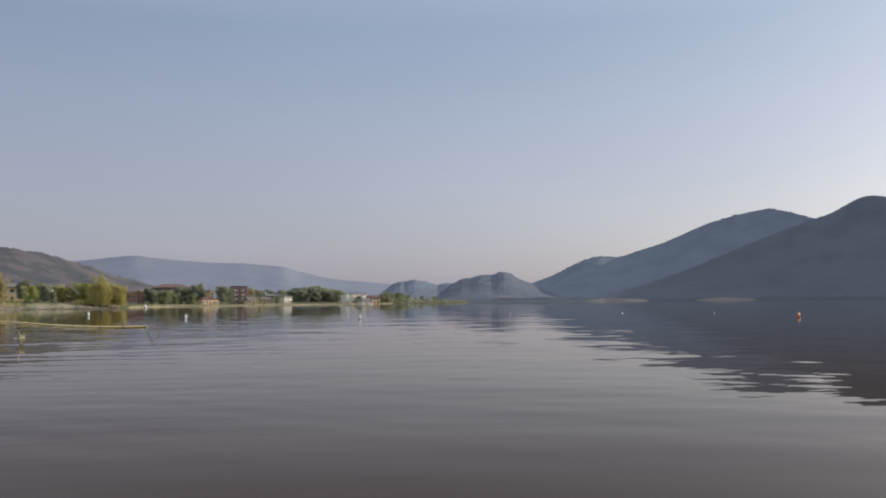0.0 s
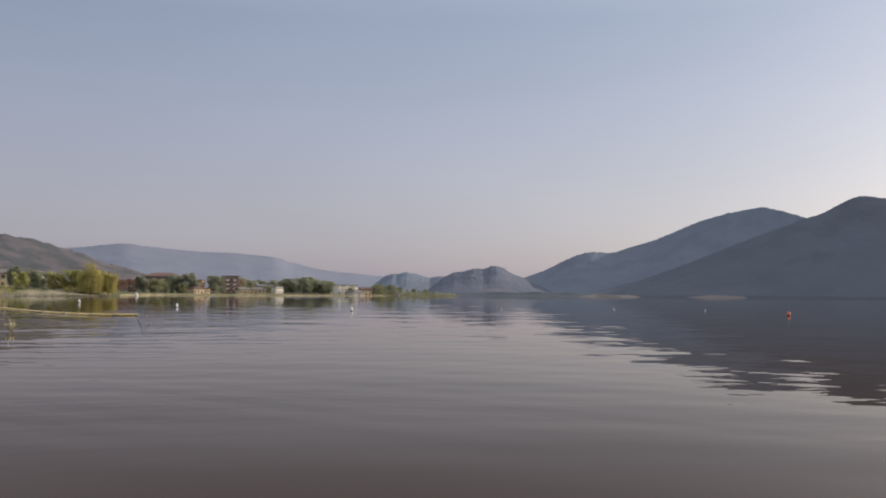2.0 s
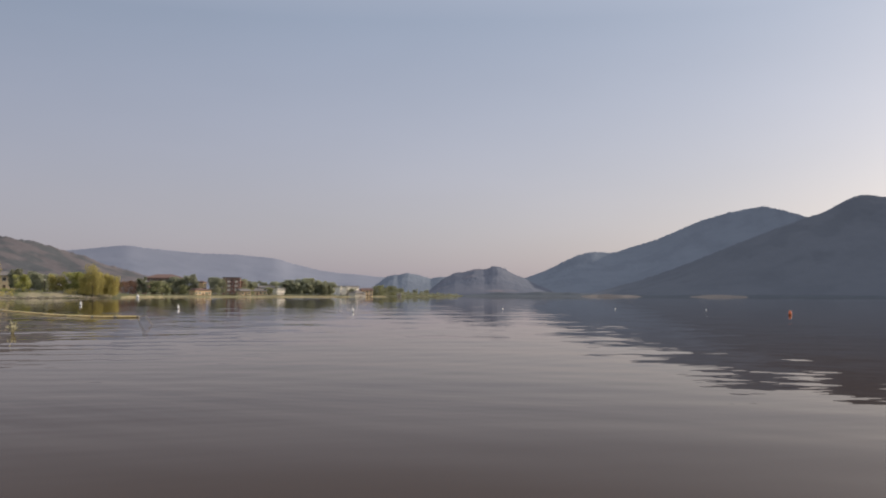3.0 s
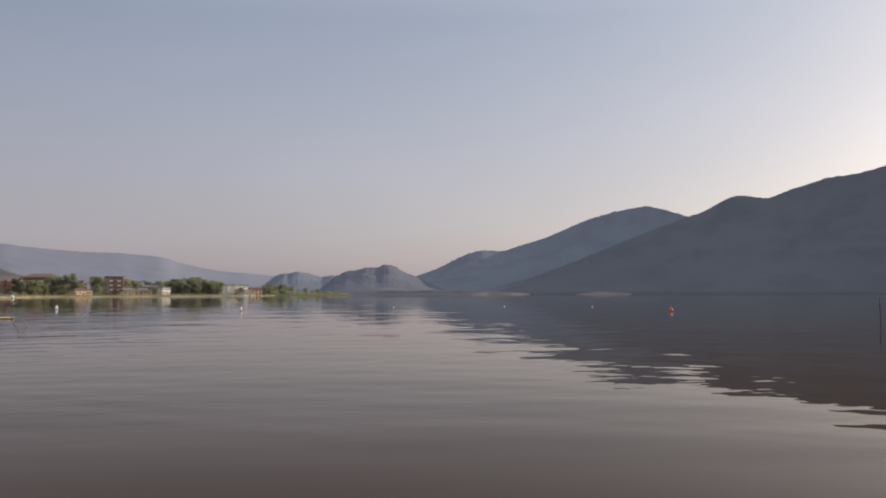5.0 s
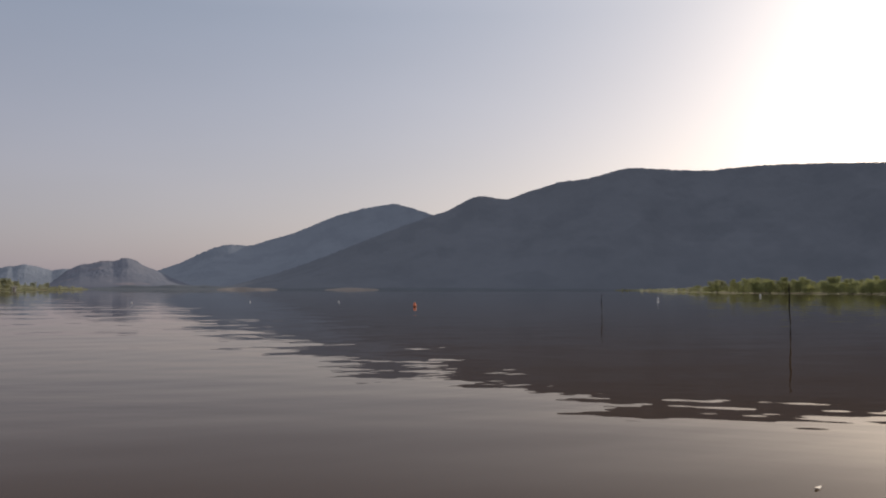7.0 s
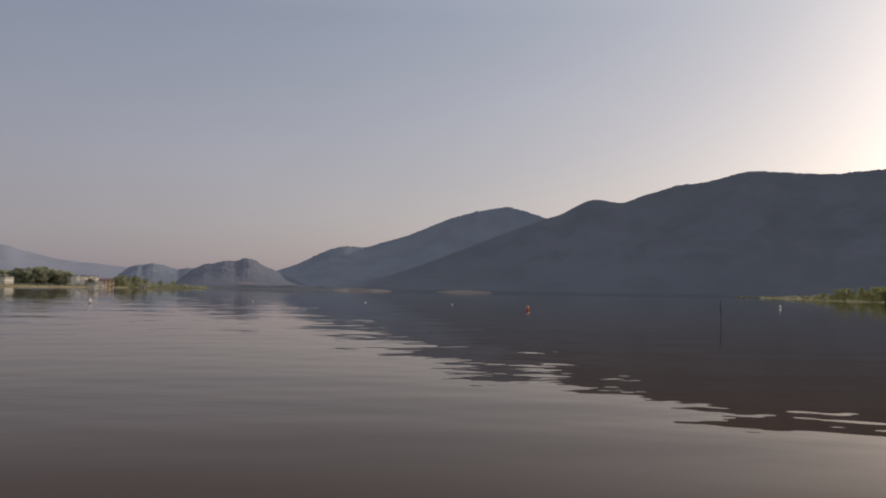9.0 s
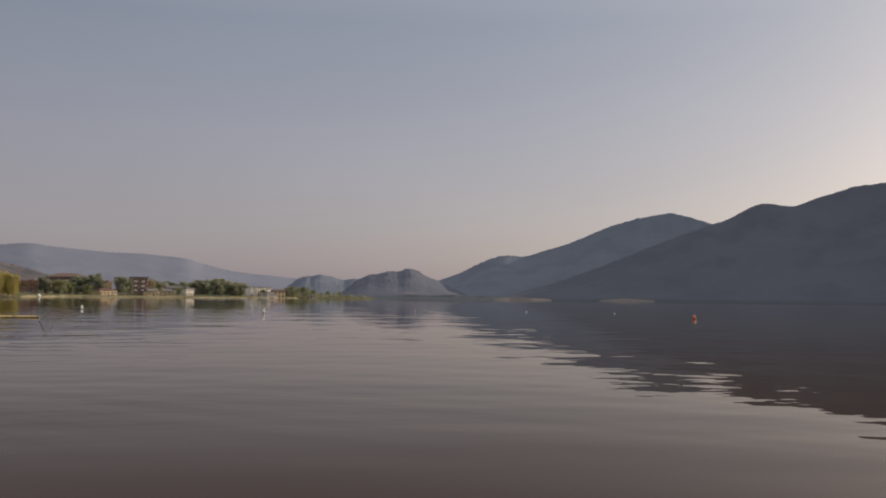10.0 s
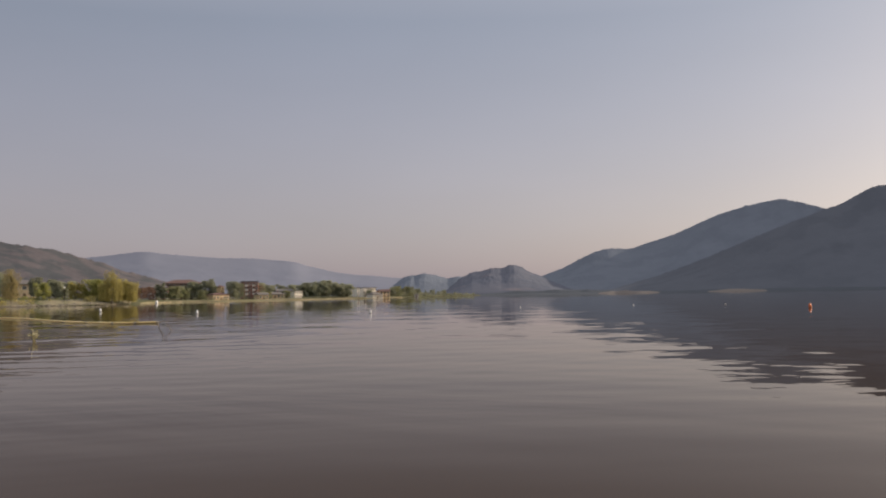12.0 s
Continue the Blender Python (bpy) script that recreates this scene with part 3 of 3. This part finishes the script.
green_grey = tree("park_tree", 13, M_LEAF_GREY, "grey-green leafy tree on the beachside lawn", "tree", "town trees", 10, 10, 0.08, "round", 2400)
spit_bush = tree("bush", 14, M_LEAF_DARK_HAZED, "dark scrubby bush on the low spit", "bush", "spit bushes", 10, 15, 0.05, "round", 1000)
olive = tree("shore_tree", 17, M_LEAF_WILLOW, "yellow-green leafy tree on the grassy bank", "tree", "willow shore trees", 10, 10, 0.10, "round", 2200)
olive_bush = tree("bush", 16, M_LEAF_WILLOW, "low olive willow scrub on the bank", "bush", "shore bushes", 10, 15, 0.05, "round", 1000)
bush = tree("bush", 11, M_LEAF_MID, "low green bush near the waterline", "bush", "shore bushes", 10, 16, 0.05, "round", 1000)
reed = tree("reed_clump", 12, M_LEAF_REED, "yellow-green clump of tall reeds at the marshy shore", "reeds", "marsh plants", 10, 11, 0.02, "reed", 1500)

# the tall willow in two leaning stems, a broad one beside it, and lower trees standing apart on the bank
for az, back, h, wide in ((-19.5, 6, 9.8, 0.75), (-18.92, 3, 9.0, 0.85), (-20.25, 6, 8.0, 0.7)):
    place(willow, az, float(shore(az)) + back, h, wide=wide)
place(willow_open, -19.84, float(shore(-19.84)) + 3, 13.4, wide=0.75)
for az, back, h, wide in ((-25.08, 8, 12.4, 0.6), (-26.3, 10, 10.0, 0.9), (-29, 8, 13, 1.0)):
    place(willow_b, az, float(shore(az)) + back, h, wide=wide)
for az, back, h, wide in ((-21.78, 16, 6.6, 0.95), (-21.4, 20, 5.8, 0.85)):
    place(olive, az, float(shore(az)) + back, h, wide=wide)
for az, back, h, wide in ((-20.87, 14, 8.0, 0.95), (-20.45, 15, 7.6, 0.9), (-23.48, 18, 6.3, 0.95), (-27.2, 14, 8.5, 1.0), (-28.2, 16, 9, 1.0)):
    place(green, az, float(shore(az)) + back, h, wide=wide)
for az, back, h, wide in ((-22.85, 24, 7.0, 0.8), (-22.45, 30, 6.4, 0.8), (-23.8, 44, 8.4, 0.75), (-23.1, 46, 7.6, 0.8), (-22.1, 60, 7.0, 0.8), (-26.9, 45, 11, 1.0), (-25.6, 60, 10.5, 0.8)):
    place(dark, az, float(shore(az)) + back, h, wide=wide)
for k in range(26):
    az = -26.8 + k * 0.31 + random.uniform(-0.1, 0.1)
    place(bush if k % 3 else olive_bush, az, float(shore(az)) + random.uniform(8, 20), random.uniform(0.7, 1.7))
for az in (-24.55, -24.1, -25.5, -20.9, -21.15):
    place(olive_bush, az, float(shore(az)) + 6, random.uniform(1.8, 2.6))


def rock(seed):
    rng = np.random.default_rng(seed)
    bm = bmesh.new()
    bmesh.ops.create_icosphere(bm, subdivisions=2, radius=0.6)
    for v in bm.verts:
        v.co *= 1 + 0.22 * noise.noise(v.co * 2 + Vector((seed, 0, 0))) + rng.uniform(-0.05, 0.05)
        v.co.z *= 0.65
    return bm


stones = []
for k in range(3):
    stones.append(tagged(part("boulder", rock(k), M_ROCK), "grey weathered boulder on the gravel bank", "rock", "bank boulders"))
for k in range(64):
    az = -26.4 + k * 0.112 + random.uniform(-0.08, 0.08)
    r = float(shore(az)) + random.choice((random.uniform(0.5, 4), random.uniform(3, 12)))
    s = random.uniform(0.3, 1.15) ** 1.3
    m = Matrix.Translation(at(az, r, ground_at(az, r) + 0.15 * s)) @ Matrix.Rotation(random.uniform(0, 6), 4, "Z") @ Matrix.Diagonal((s * 1.3, s, s, 1))
    if k < 3:
        stones[k].matrix_basis = m
    else:
        keep = stones[k % 3].matrix_basis.copy()
        stones[k % 3].matrix_basis = Matrix.Identity(4)
        copy_thing(stones[k % 3], m)
        stones[k % 3].matrix_basis = keep

building("white_house", -25.75, 455, 9, 8, 1, M_WHITE, M_ROOF_GREY, "small white house among the willow shore trees", "gable", 2.2, 3, floor=3.4)
building("tan_house", -24.4, 450, 10, 8, 2, M_TAN, M_ROOF_GREY, "tan two-storey house half hidden by trees", "hip", 2.0, 3)

# ---- the town behind the beach ----
building("resort_hotel", -15.95, 745, 28, 16, 4, M_BROWN, M_ROOF_RED, "long brown four-storey resort hotel with a red roof", "hip", 3.0, 9, balcony=True, group="lakeside buildings")
building("resort_wing", -17.3, 735, 14, 14, 3, M_RED, M_ROOF_GREY, "reddish brown hotel wing behind rust-coloured trees", "hip", 2.6, 5, group="lakeside buildings")
building("tan_tower", -13.83, 698, 3.6, 5, 3, M_TAN, M_ROOF_RED, "narrow tan stair tower glowing in low sun", "hip", 1.5, 1, turn=48, floor=2.9, group="lakeside buildings")
building("tan_hotel", -13.95, 684, 13, 8, 1, M_TAN, M_ROOF_RED, "low tan hotel wing beside the beach", "hip", 1.6, 5, turn=32, floor=3.4, group="lakeside buildings")
building("red_apartment", -12.15, 735, 11, 10, 4, M_RED, M_ROOF_GREY, "red-brown four-storey apartment block with pale balconies", "flat", 0.6, 4, turn=18, floor=3.2, balcony=True, group="lakeside buildings")
building("tan_annex", -11.45, 722, 8, 8, 1, M_TAN, M_ROOF_GREY, "low tan annex beside the apartment block", "gable", 1.8, 3, turn=25, floor=3.2, group="lakeside buildings")
building("bungalow", -10.75, 765, 15, 9, 1, M_TAN, M_ROOF_GREY, "low tan bungalow with a grey shingle roof", "hip", 2.4, 5, turn=14, group="lakeside houses", chimney=True)
building("bungalow", -10.15, 800, 13, 9, 2, M_WHITE, M_ROOF_GREY, "pale two-storey house with a low grey roof", "gable", 2.2, 4, turn=10, floor=2.8, group="lakeside houses", chimney=True)
building("white_motel", -9.5, 780, 9, 9, 2, M_WHITE, M_ROOF_GREY, "white two-storey motel block near the beach", "flat", 0.5, 4, turn=42, floor=2.7, group="lakeside houses")
building("white_apartment", -5.3, 890, 16, 12, 3, M_WHITE, M_ROOF_GREY, "white three-storey apartment building with dark windows", "flat", 0.7, 6, turn=42, floor=2.75, balcony=True, group="lakeside buildings")
building("white_tower", -5.85, 876, 3.0, 5, 3, M_WHITE, M_ROOF_GREY, "narrow white stairwell at the apartment's end", "flat", 0.5, 1, turn=42, floor=2.8, group="lakeside buildings")
building("pale_house", -4.75, 872, 12, 9, 1, M_WHITE, M_ROOF_GREY, "pale low house with a broad grey roof", "hip", 2.6, 5, turn=38, group="lakeside houses", chimney=True)
building("tan_house", -4.2, 905, 10, 9, 2, M_TAN, M_ROOF_RED, "tan house with a reddish roof on the shore", "gable", 2.2, 3, turn=10, floor=2.8, group="lakeside houses")
building("small_hut", -2.25, 1040, 4, 4, 1, M_WHITE, M_ROOF_GREY, "small white beach hut on the low spit", "gable", 1.4, 1, floor=2.6, group="lakeside houses")

for az, r, h, wide in ((-17.2, 690, 11.8, 0.8), (-15.45, 690, 12.6, 0.8), (-15.05, 695, 11.5, 0.75), (-14.45, 690, 14.4, 0.9), (-13.1, 690, 12.8, 0.75),
                       (-12.75, 700, 11.8, 0.75), (-11.5, 760, 12.5, 0.7), (-11.15, 780, 11.0, 0.8), (-10.9, 830, 11, 0.9), (-10.3, 850, 12, 0.9), (-9.7, 840, 11.5, 1.0), (-9.1, 830, 11.0, 1.0)):
    place(dark if random.random() < 0.5 else dark_b, az, r, h, wide=wide)
for az, r, h in ((-18.6, 655, 8.6), (-18.25, 655, 8.0), (-17.85, 668, 8.8), (-11.75, 750, 11)):
    place(rust, az, r, h)
for az, r, h in ((-16.3, 672, 9.0), (-16.6, 676, 7.6), (-15.85, 680, 7.8), (-14.85, 676, 6.5), (-11.05, 735, 5.5), (-9.95, 772, 6)):
    place(green_grey, az, r, h)
# the dense clump
for k in range(13):
    az = -8.95 + k * 0.215 + random.uniform(-0.05, 0.05)
    place(dark if k % 2 else dark_b, az, 800 + random.uniform(-12, 25), 12.2 + 1.3 * math.sin(k * 1.7) + (0.9 if 4 < k < 9 else -0.9), wide=1.0)
for az, r, h in ((-5.05, 880, 9), (-4.7, 905, 8), (-3.75, 950, 11), (-3.45, 960, 13), (-3.1, 1000, 12), (-2.8, 1010, 13), (-2.45, 1060, 11), (-2.2, 1080, 10), (-1.3, 1180, 9), (-0.6, 1230, 9)):
    place(dark_b if random.random() < 0.7 else green_grey, az, r, h * 0.85)
for az, r, h in ((-2.05, 1130, 10.0), (-1.7, 1140, 7.5), (-0.95, 1200, 7.0), (0.05, 1280, 6.5), (-2.6, 1050, 8.5)):
    place(pine, az, r, h, wide=1.2)
for k in range(48):
    az = -3.3 + k * 0.096 + random.uniform(-0.05, 0.05)
    place(spit_bush, az, float(shore(az)) + random.uniform(8, 26), random.uniform(2.5, 6.0) * (1.0 if az < 0 else 0.85))
for k in range(16):
    az = -17.4 + k * 0.55 + random.uniform(-0.15, 0.15)
    place(spit_bush, az, float(shore(az)) + random.uniform(26, 45), random.uniform(1.4, 2.4))

# ---- the marsh shore under the near mountain ----
for k in range(22):
    az = 32.8 + k * 0.22 + random.uniform(-0.08, 0.08)
    place(spit_bush, az, float(shore(az)) + random.uniform(2, 14), random.uniform(2.0, 3.6), wide=1.5)
for k in range(76):
    az = 33.8 + k * 0.21 + random.uniform(-0.1, 0.1)
    r = float(shore(az)) + random.uniform(-6, 6)
    place(reed, az, r, random.uniform(2.4, 6.6) * (0.45 + 0.55 * min(1, max(0, (az - 35) / 4))), wide=random.uniform(0.7, 1.3))
# a dark thicket at the marsh's near end, then slender clumps standing along the reeds
for az, back, h in ((37.75, 6, 6.4), (38.1, 7, 7.0), (38.4, 8, 6.2), (40.7, 8, 6.6), (41.1, 9, 6.0)):
    place(green_grey, az, float(shore(az)) + back, h, wide=0.55)
for k in range(44):
    az = 38.6 + k * 0.24 + random.uniform(-0.1, 0.1)
    place(reed, az, float(shore(az)) + random.uniform(4, 12), random.uniform(4.6, 7.6), wide=random.uniform(0.35, 0.6))
for az, back, h in ((38.1, 3, 3.6), (39.6, 4, 4.0), (40.5, 4, 4.2), (41.9, 4, 4.4), (43.1, 4, 4.2), (44.2, 4, 4.4), (45.1, 4, 4.6), (46.1, 4, 4.4)):
    place(bush, az, float(shore(az)) + back, h * 0.9)

# ---- pale banks and fields on the far shore ----
def bank(az0, az1, r, depth, h, mat, label, seed):
    az = np.linspace(az0, az1, 90)
    A, V = np.meshgrid(az, np.linspace(0, 1, 14), indexing="ij")
    env = np.sin(np.clip((A - az0) / (az1 - az0), 0, 1) * math.pi) ** 0.5
    R = r + depth * V + 10 * fbm(A * 0.8, V * 0, 2, seed)
    Z = h * env * smooth(V, 0, 0.3) * (1 - smooth(V, 0.75, 1.0)) * (1 + 0.3 * fbm(A * 1.1, V, 2, seed + 1)) - 0.3
    me = grid_mesh("bank", R * np.sin(np.radians(A)), R * np.cos(np.radians(A)), Z)
    me.materials.append(mat)
    return tagged(new("bank", me), label, "bank", "far shore banks")


M_BENCH = material("dry_bench_land", (0.20, 0.182, 0.17), 0.95, 0.04, 0.002, 14, (0.14, 0.132, 0.128), 0.1, 0.4, spec=0.05)
# grass turned bluish grey in its base colour to stand for haze
M_FIELD_HAZED = material("green_field_hazed", (0.072, 0.086, 0.104), 0.95, 0.04, 0.002, 12, (0.066, 0.079, 0.096), 0.1, 0.4, spec=0.05)
bank(1.5, 10.5, 2420, 230, 11, M_FIELD_HAZED, "flat green field on the far lake shore, tinted with haze", 3)
bank(0.2, 36.0, 2215, 170, 5.0, M_FIELD_HAZED, "low grass flats along the mountain's foot, haze in their colour", 12)
bank(8.6, 12.2, 2165, 40, 6.0, M_BENCH, "low pale sandy bank at the far waterline", 5)
bank(14.9, 18.2, 2160, 40, 5.0, M_BENCH, "dry tan bench above the far shore", 8)


# ---- things on the water ----
def buoy(az, r, h, w, mat, label, group, kind="can"):
    ob = thing("buoy", at(az, r, 0), random.uniform(0, 360), label, "buoy", group)
    if kind == "can":
        prof = ((0.30, -0.35), (0.46, -0.2), (0.5, 0.0), (0.5, 0.55), (0.42, 0.68), (0.22, 0.78), (0.16, 0.95), (0.12, 1.0))
    else:
        prof = ((0.15, -0.42), (0.36, -0.30), (0.48, -0.05), (0.5, 0.25), (0.46, 0.5), (0.36, 0.74), (0.20, 0.9), (0.08, 0.95))
    part("body", tube([(0, 0, z * h) for _, z in prof], [q * w for q, _ in prof], 20), mat, ob)
    ring = bmesh.new()
    res = [(0.055 * w * math.cos(a), 0.055 * w * math.sin(a)) for a in (k * 2 * math.pi / 6 for k in range(6))]
    loops = []
    for k in range(12):
        a = k * math.pi / 6
        loops.append([ring.verts.new(((0.13 * w + x) * math.cos(a), y, h * 1.02 + (0.13 * w + x) * math.sin(a))) for x, y in res])
    for k in range(12):
        p, q = loops[k], loops[(k + 1) % 12]
        for j in range(6):
            ring.faces.new((p[j], p[(j + 1) % 6], q[(j + 1) % 6], q[j]))
    part("lifting_ring", ring, M_ROPE, ob)
    part("band", tube([(0, 0, 0.06 * h), (0, 0, 0.14 * h)], [0.515 * w] * 2, 20), M_POLE, ob, "dark waterline band")
    return ob


buoy(20.43, 83, 0.38, 0.26, M_BUOY_O, "round orange mooring buoy floating on the lake", "mooring buoys", "ball")
buoy(-15.15, 104, 0.44, 0.24, M_BUOY_W, "white swim-area buoy floating upright", "swim buoys")
buoy(-5.02, 86.5, 0.42, 0.20, M_BUOY_W, "slim white swim-area buoy floating upright", "swim buoys")
buoy(-20.46, 143, 0.55, 0.30, M_BUOY_W, "white marker buoy near the willow shore", "swim buoys")
buoy(-17.4, 455, 1.5, 1.25, M_BUOY_W, "large white drum buoy moored off the beach", "swim buoys")
buoy(10.65, 112, 0.14, 0.12, M_BUOY_W, "small white net float on calm water", "net floats", "ball")
buoy(15.86, 110, 0.14, 0.12, M_BUOY_W, "small white net float on calm water", "net floats", "ball")
buoy(3.98, 106, 0.14, 0.12, M_BUOY_W, "small white net float on calm water", "net floats", "ball")
buoy(34.8, 141, 0.46, 0.23, M_BUOY_W, "white swim-area buoy near the marsh", "swim buoys")
buoy(40.5, 231, 0.65, 0.32, M_BUOY_W, "white marker buoy before the reeds", "swim buoys")

# a floating boom of long sleeves, with its stake and line
boom = thing("floating_boom", at(-17.4, 65.5, 0), 0, "long yellow floating boom curving towards the willow shore", "boom")
path = [at(a, r, 0.05) - at(-17.4, 65.5, 0) for a, r in ((-17.4, 65.5), (-18.6, 65.6), (-19.8, 66.6), (-21.2, 70), (-22.4, 75.5), (-23.5, 84), (-24.5, 94), (-25.6, 103), (-27, 120))]
fine = []
for k in range(len(path) - 1):
    p0, p1, p2, p3 = path[max(k - 1, 0)], path[k], path[k + 1], path[min(k + 2, len(path) - 1)]
    for j in range(8):
        t = j / 8
        fine.append(0.5 * ((2 * p1) + (p2 - p0) * t + (2 * p0 - 5 * p1 + 4 * p2 - p3) * t * t + (3 * p1 - p0 - 3 * p2 + p3) * t ** 3))
fine.append(path[-1])
for k in range(0, len(fine) - 1, 8):
    seg = fine[k:k + 9]
    part("sleeve", tube(seg, [0.060] + [0.072] * (len(seg) - 2) + [0.060], 10), M_BOOM, boom)
    part("collar", tube([seg[0] - (seg[1] - seg[0]).normalized() * 0.12, seg[0] + (seg[1] - seg[0]).normalized() * 0.12], [0.066, 0.066], 10), M_ROPE, boom, "grey lashing between sleeves")

stake = thing("leaning_stake", at(-16.58, 48.5, 0), 0, "thin grey-brown stake leaning out of the water", "stake", "stakes in the water")
tip = at(-16.98, 49.5, 0.48) - at(-16.58, 48.5, 0)
part("pole", tube([(-tip * 0.5), Vector((0, 0, 0)), tip * 0.5 + Vector((0.01, 0, 0.01)), tip], [0.026, 0.025, 0.023, 0.02], 8), M_STAKE, stake)
a, b = at(-16.58, 48.5, 0) + tip, at(-17.4, 65.5, 0.10)
line = thing("mooring_line", a, 0, "thin grey line from the stake to the boom", "rope")
part("rope", tube([(b - a) * t + Vector((0, 0, -0.06 * math.sin(t * math.pi))) for t in [k / 10 for k in range(11)]], [0.022] * 11, 6), M_ROPE, line)


def standing_pole(az, r, h, w, lean, label):
    ob = thing("water_pole", at(az, r, 0), -az, label, "pole", "stakes in the water")
    pts = [(lean * z * z * 0.5 + 0.015 * math.sin(z * 5), 0, z) for z in (-0.9, -0.3, 0.1, 0.5, 0.9, 1.3, 1.7, 2.1) if z < h] + [(lean * h * h * 0.5, 0, h)]
    part("stake", tube(pts, [w * (1.05 - 0.06 * i) for i in range(len(pts))], 9), M_POLE, ob)
    part("cap", tube([(lean * h * h * 0.5, 0, h - 0.04), (lean * h * h * 0.5, 0, h + 0.03)], [w * 0.85, w * 0.7], 9), M_POLE, ob, "worn blunt top")
    return ob


standing_pole(31.64, 52, 1.21, 0.029, 0.0, "short dark wooden pole standing in the lake")
standing_pole(42.25, 33.6, 1.69, 0.033, -0.015, "tall dark wooden pole standing in the lake")

# a sprig of water weed and small flotsam
weed = thing("water_weed", at(-23.9, 40, 0), 0, "pale sprig of water weed above the surface", "plant")
for k in range(5):
    an = k * 1.25
    top = Vector((0.15 * math.cos(an), 0.15 * math.sin(an), 0.30 + 0.09 * (k % 3)))
    stem = part("stem", tube([(0, 0, -0.2), top * 0.5 + Vector((0, 0, 0.06)), top], [0.016, 0.013, 0.008], 5), M_LEAF_PALE, weed)
    rng = np.random.default_rng(k)
    leaves("leaf_spray", np.array([top * f for f in (0.55, 0.7, 0.85, 0.95, 1.0)]) + rng.normal(0, 0.03, (5, 3)), 0.06, rng, M_LEAF_PALE, stem)

drift = thing("floating_leaf", at(44.2, 7.9, 0.012), 20, "small pale leaf floating on the water", "leaf")
bm = bmesh.new()
n = 12
ring = [bm.verts.new((0.045 * math.cos(6.283 * k / n), 0.02 * math.sin(6.283 * k / n), 0.006 * math.cos(12.566 * k / n))) for k in range(n)]
mid = bm.verts.new((0, 0, 0.006))
for k in range(n):
    bm.faces.new((mid, ring[k], ring[(k + 1) % n]))
bmesh.ops.solidify(bm, geom=bm.faces[:], thickness=0.003)
part("blade", bm, M_TRIM, drift)
part("stalk", tube([(0.04, 0, 0), (0.065, 0.006, 0.006)], [0.0025, 0.0015], 5), M_BARK, drift)

# ---- clutter on the willow bank ----
M_LOG = material("bleached_driftwood", (0.28, 0.245, 0.195), 0.9, 0.2, 1.5, 8, None, 0.5, 0.03, stretch=(1, 1, 0.2))
for k, (az, off, ln, turn) in enumerate(((-24.3, 1.5, 6.0, 10), (-23.75, 2.5, 4.5, -20), (-23.3, 1.2, 7.0, 5), (-22.5, 2.0, 5.0, -8), (-21.9, 1.0, 6.5, 14), (-21.2, 2.2, 4.0, -15), (-25.2, 1.8, 5.5, 12), (-20.8, 1.0, 4.5, 6))):
    r = float(shore(az)) + off
    log = thing("driftwood_log", at(az, r, ground_at(az, r) + 0.22), -az + turn, "bleached driftwood log lying on the gravel bank", "log", "driftwood")
    part("stem", tube([(-ln / 2, 0, 0), (-ln * 0.2, 0.1, 0.03), (ln * 0.2, 0.05, 0.0), (ln / 2, -0.1, 0.05)], [0.28, 0.26, 0.22, 0.14], 9), M_LOG, log)
    part("branch_stub", tube([(ln * 0.1, 0, 0.1), (ln * 0.16, -0.15, 0.7)], [0.09, 0.05], 7), M_LOG, log)

lamp_az, lamp_r = -22.35, float(shore(-22.35)) + 9
lamp = thing("street_lamp", at(lamp_az, lamp_r, ground_at(lamp_az, lamp_r)), -lamp_az, "grey park lamp with a white globe among the trees", "lamp")
part("pole", tube([(0, 0, -0.3), (0, 0, 0.5), (0, 0, 4.9)], [0.11, 0.08, 0.06], 10), M_POLE, lamp)
part("globe", tube([(0, 0, 4.9 + 0.3 - 0.3 * math.cos(a)) for a in (0.35, 0.8, 1.25, 1.7, 2.15, 2.6, 3.0)], [0.3 * math.sin(a) for a in (0.35, 0.8, 1.25, 1.7, 2.15, 2.6, 3.0)], 14), M_BUOY_W, lamp, "white globe")
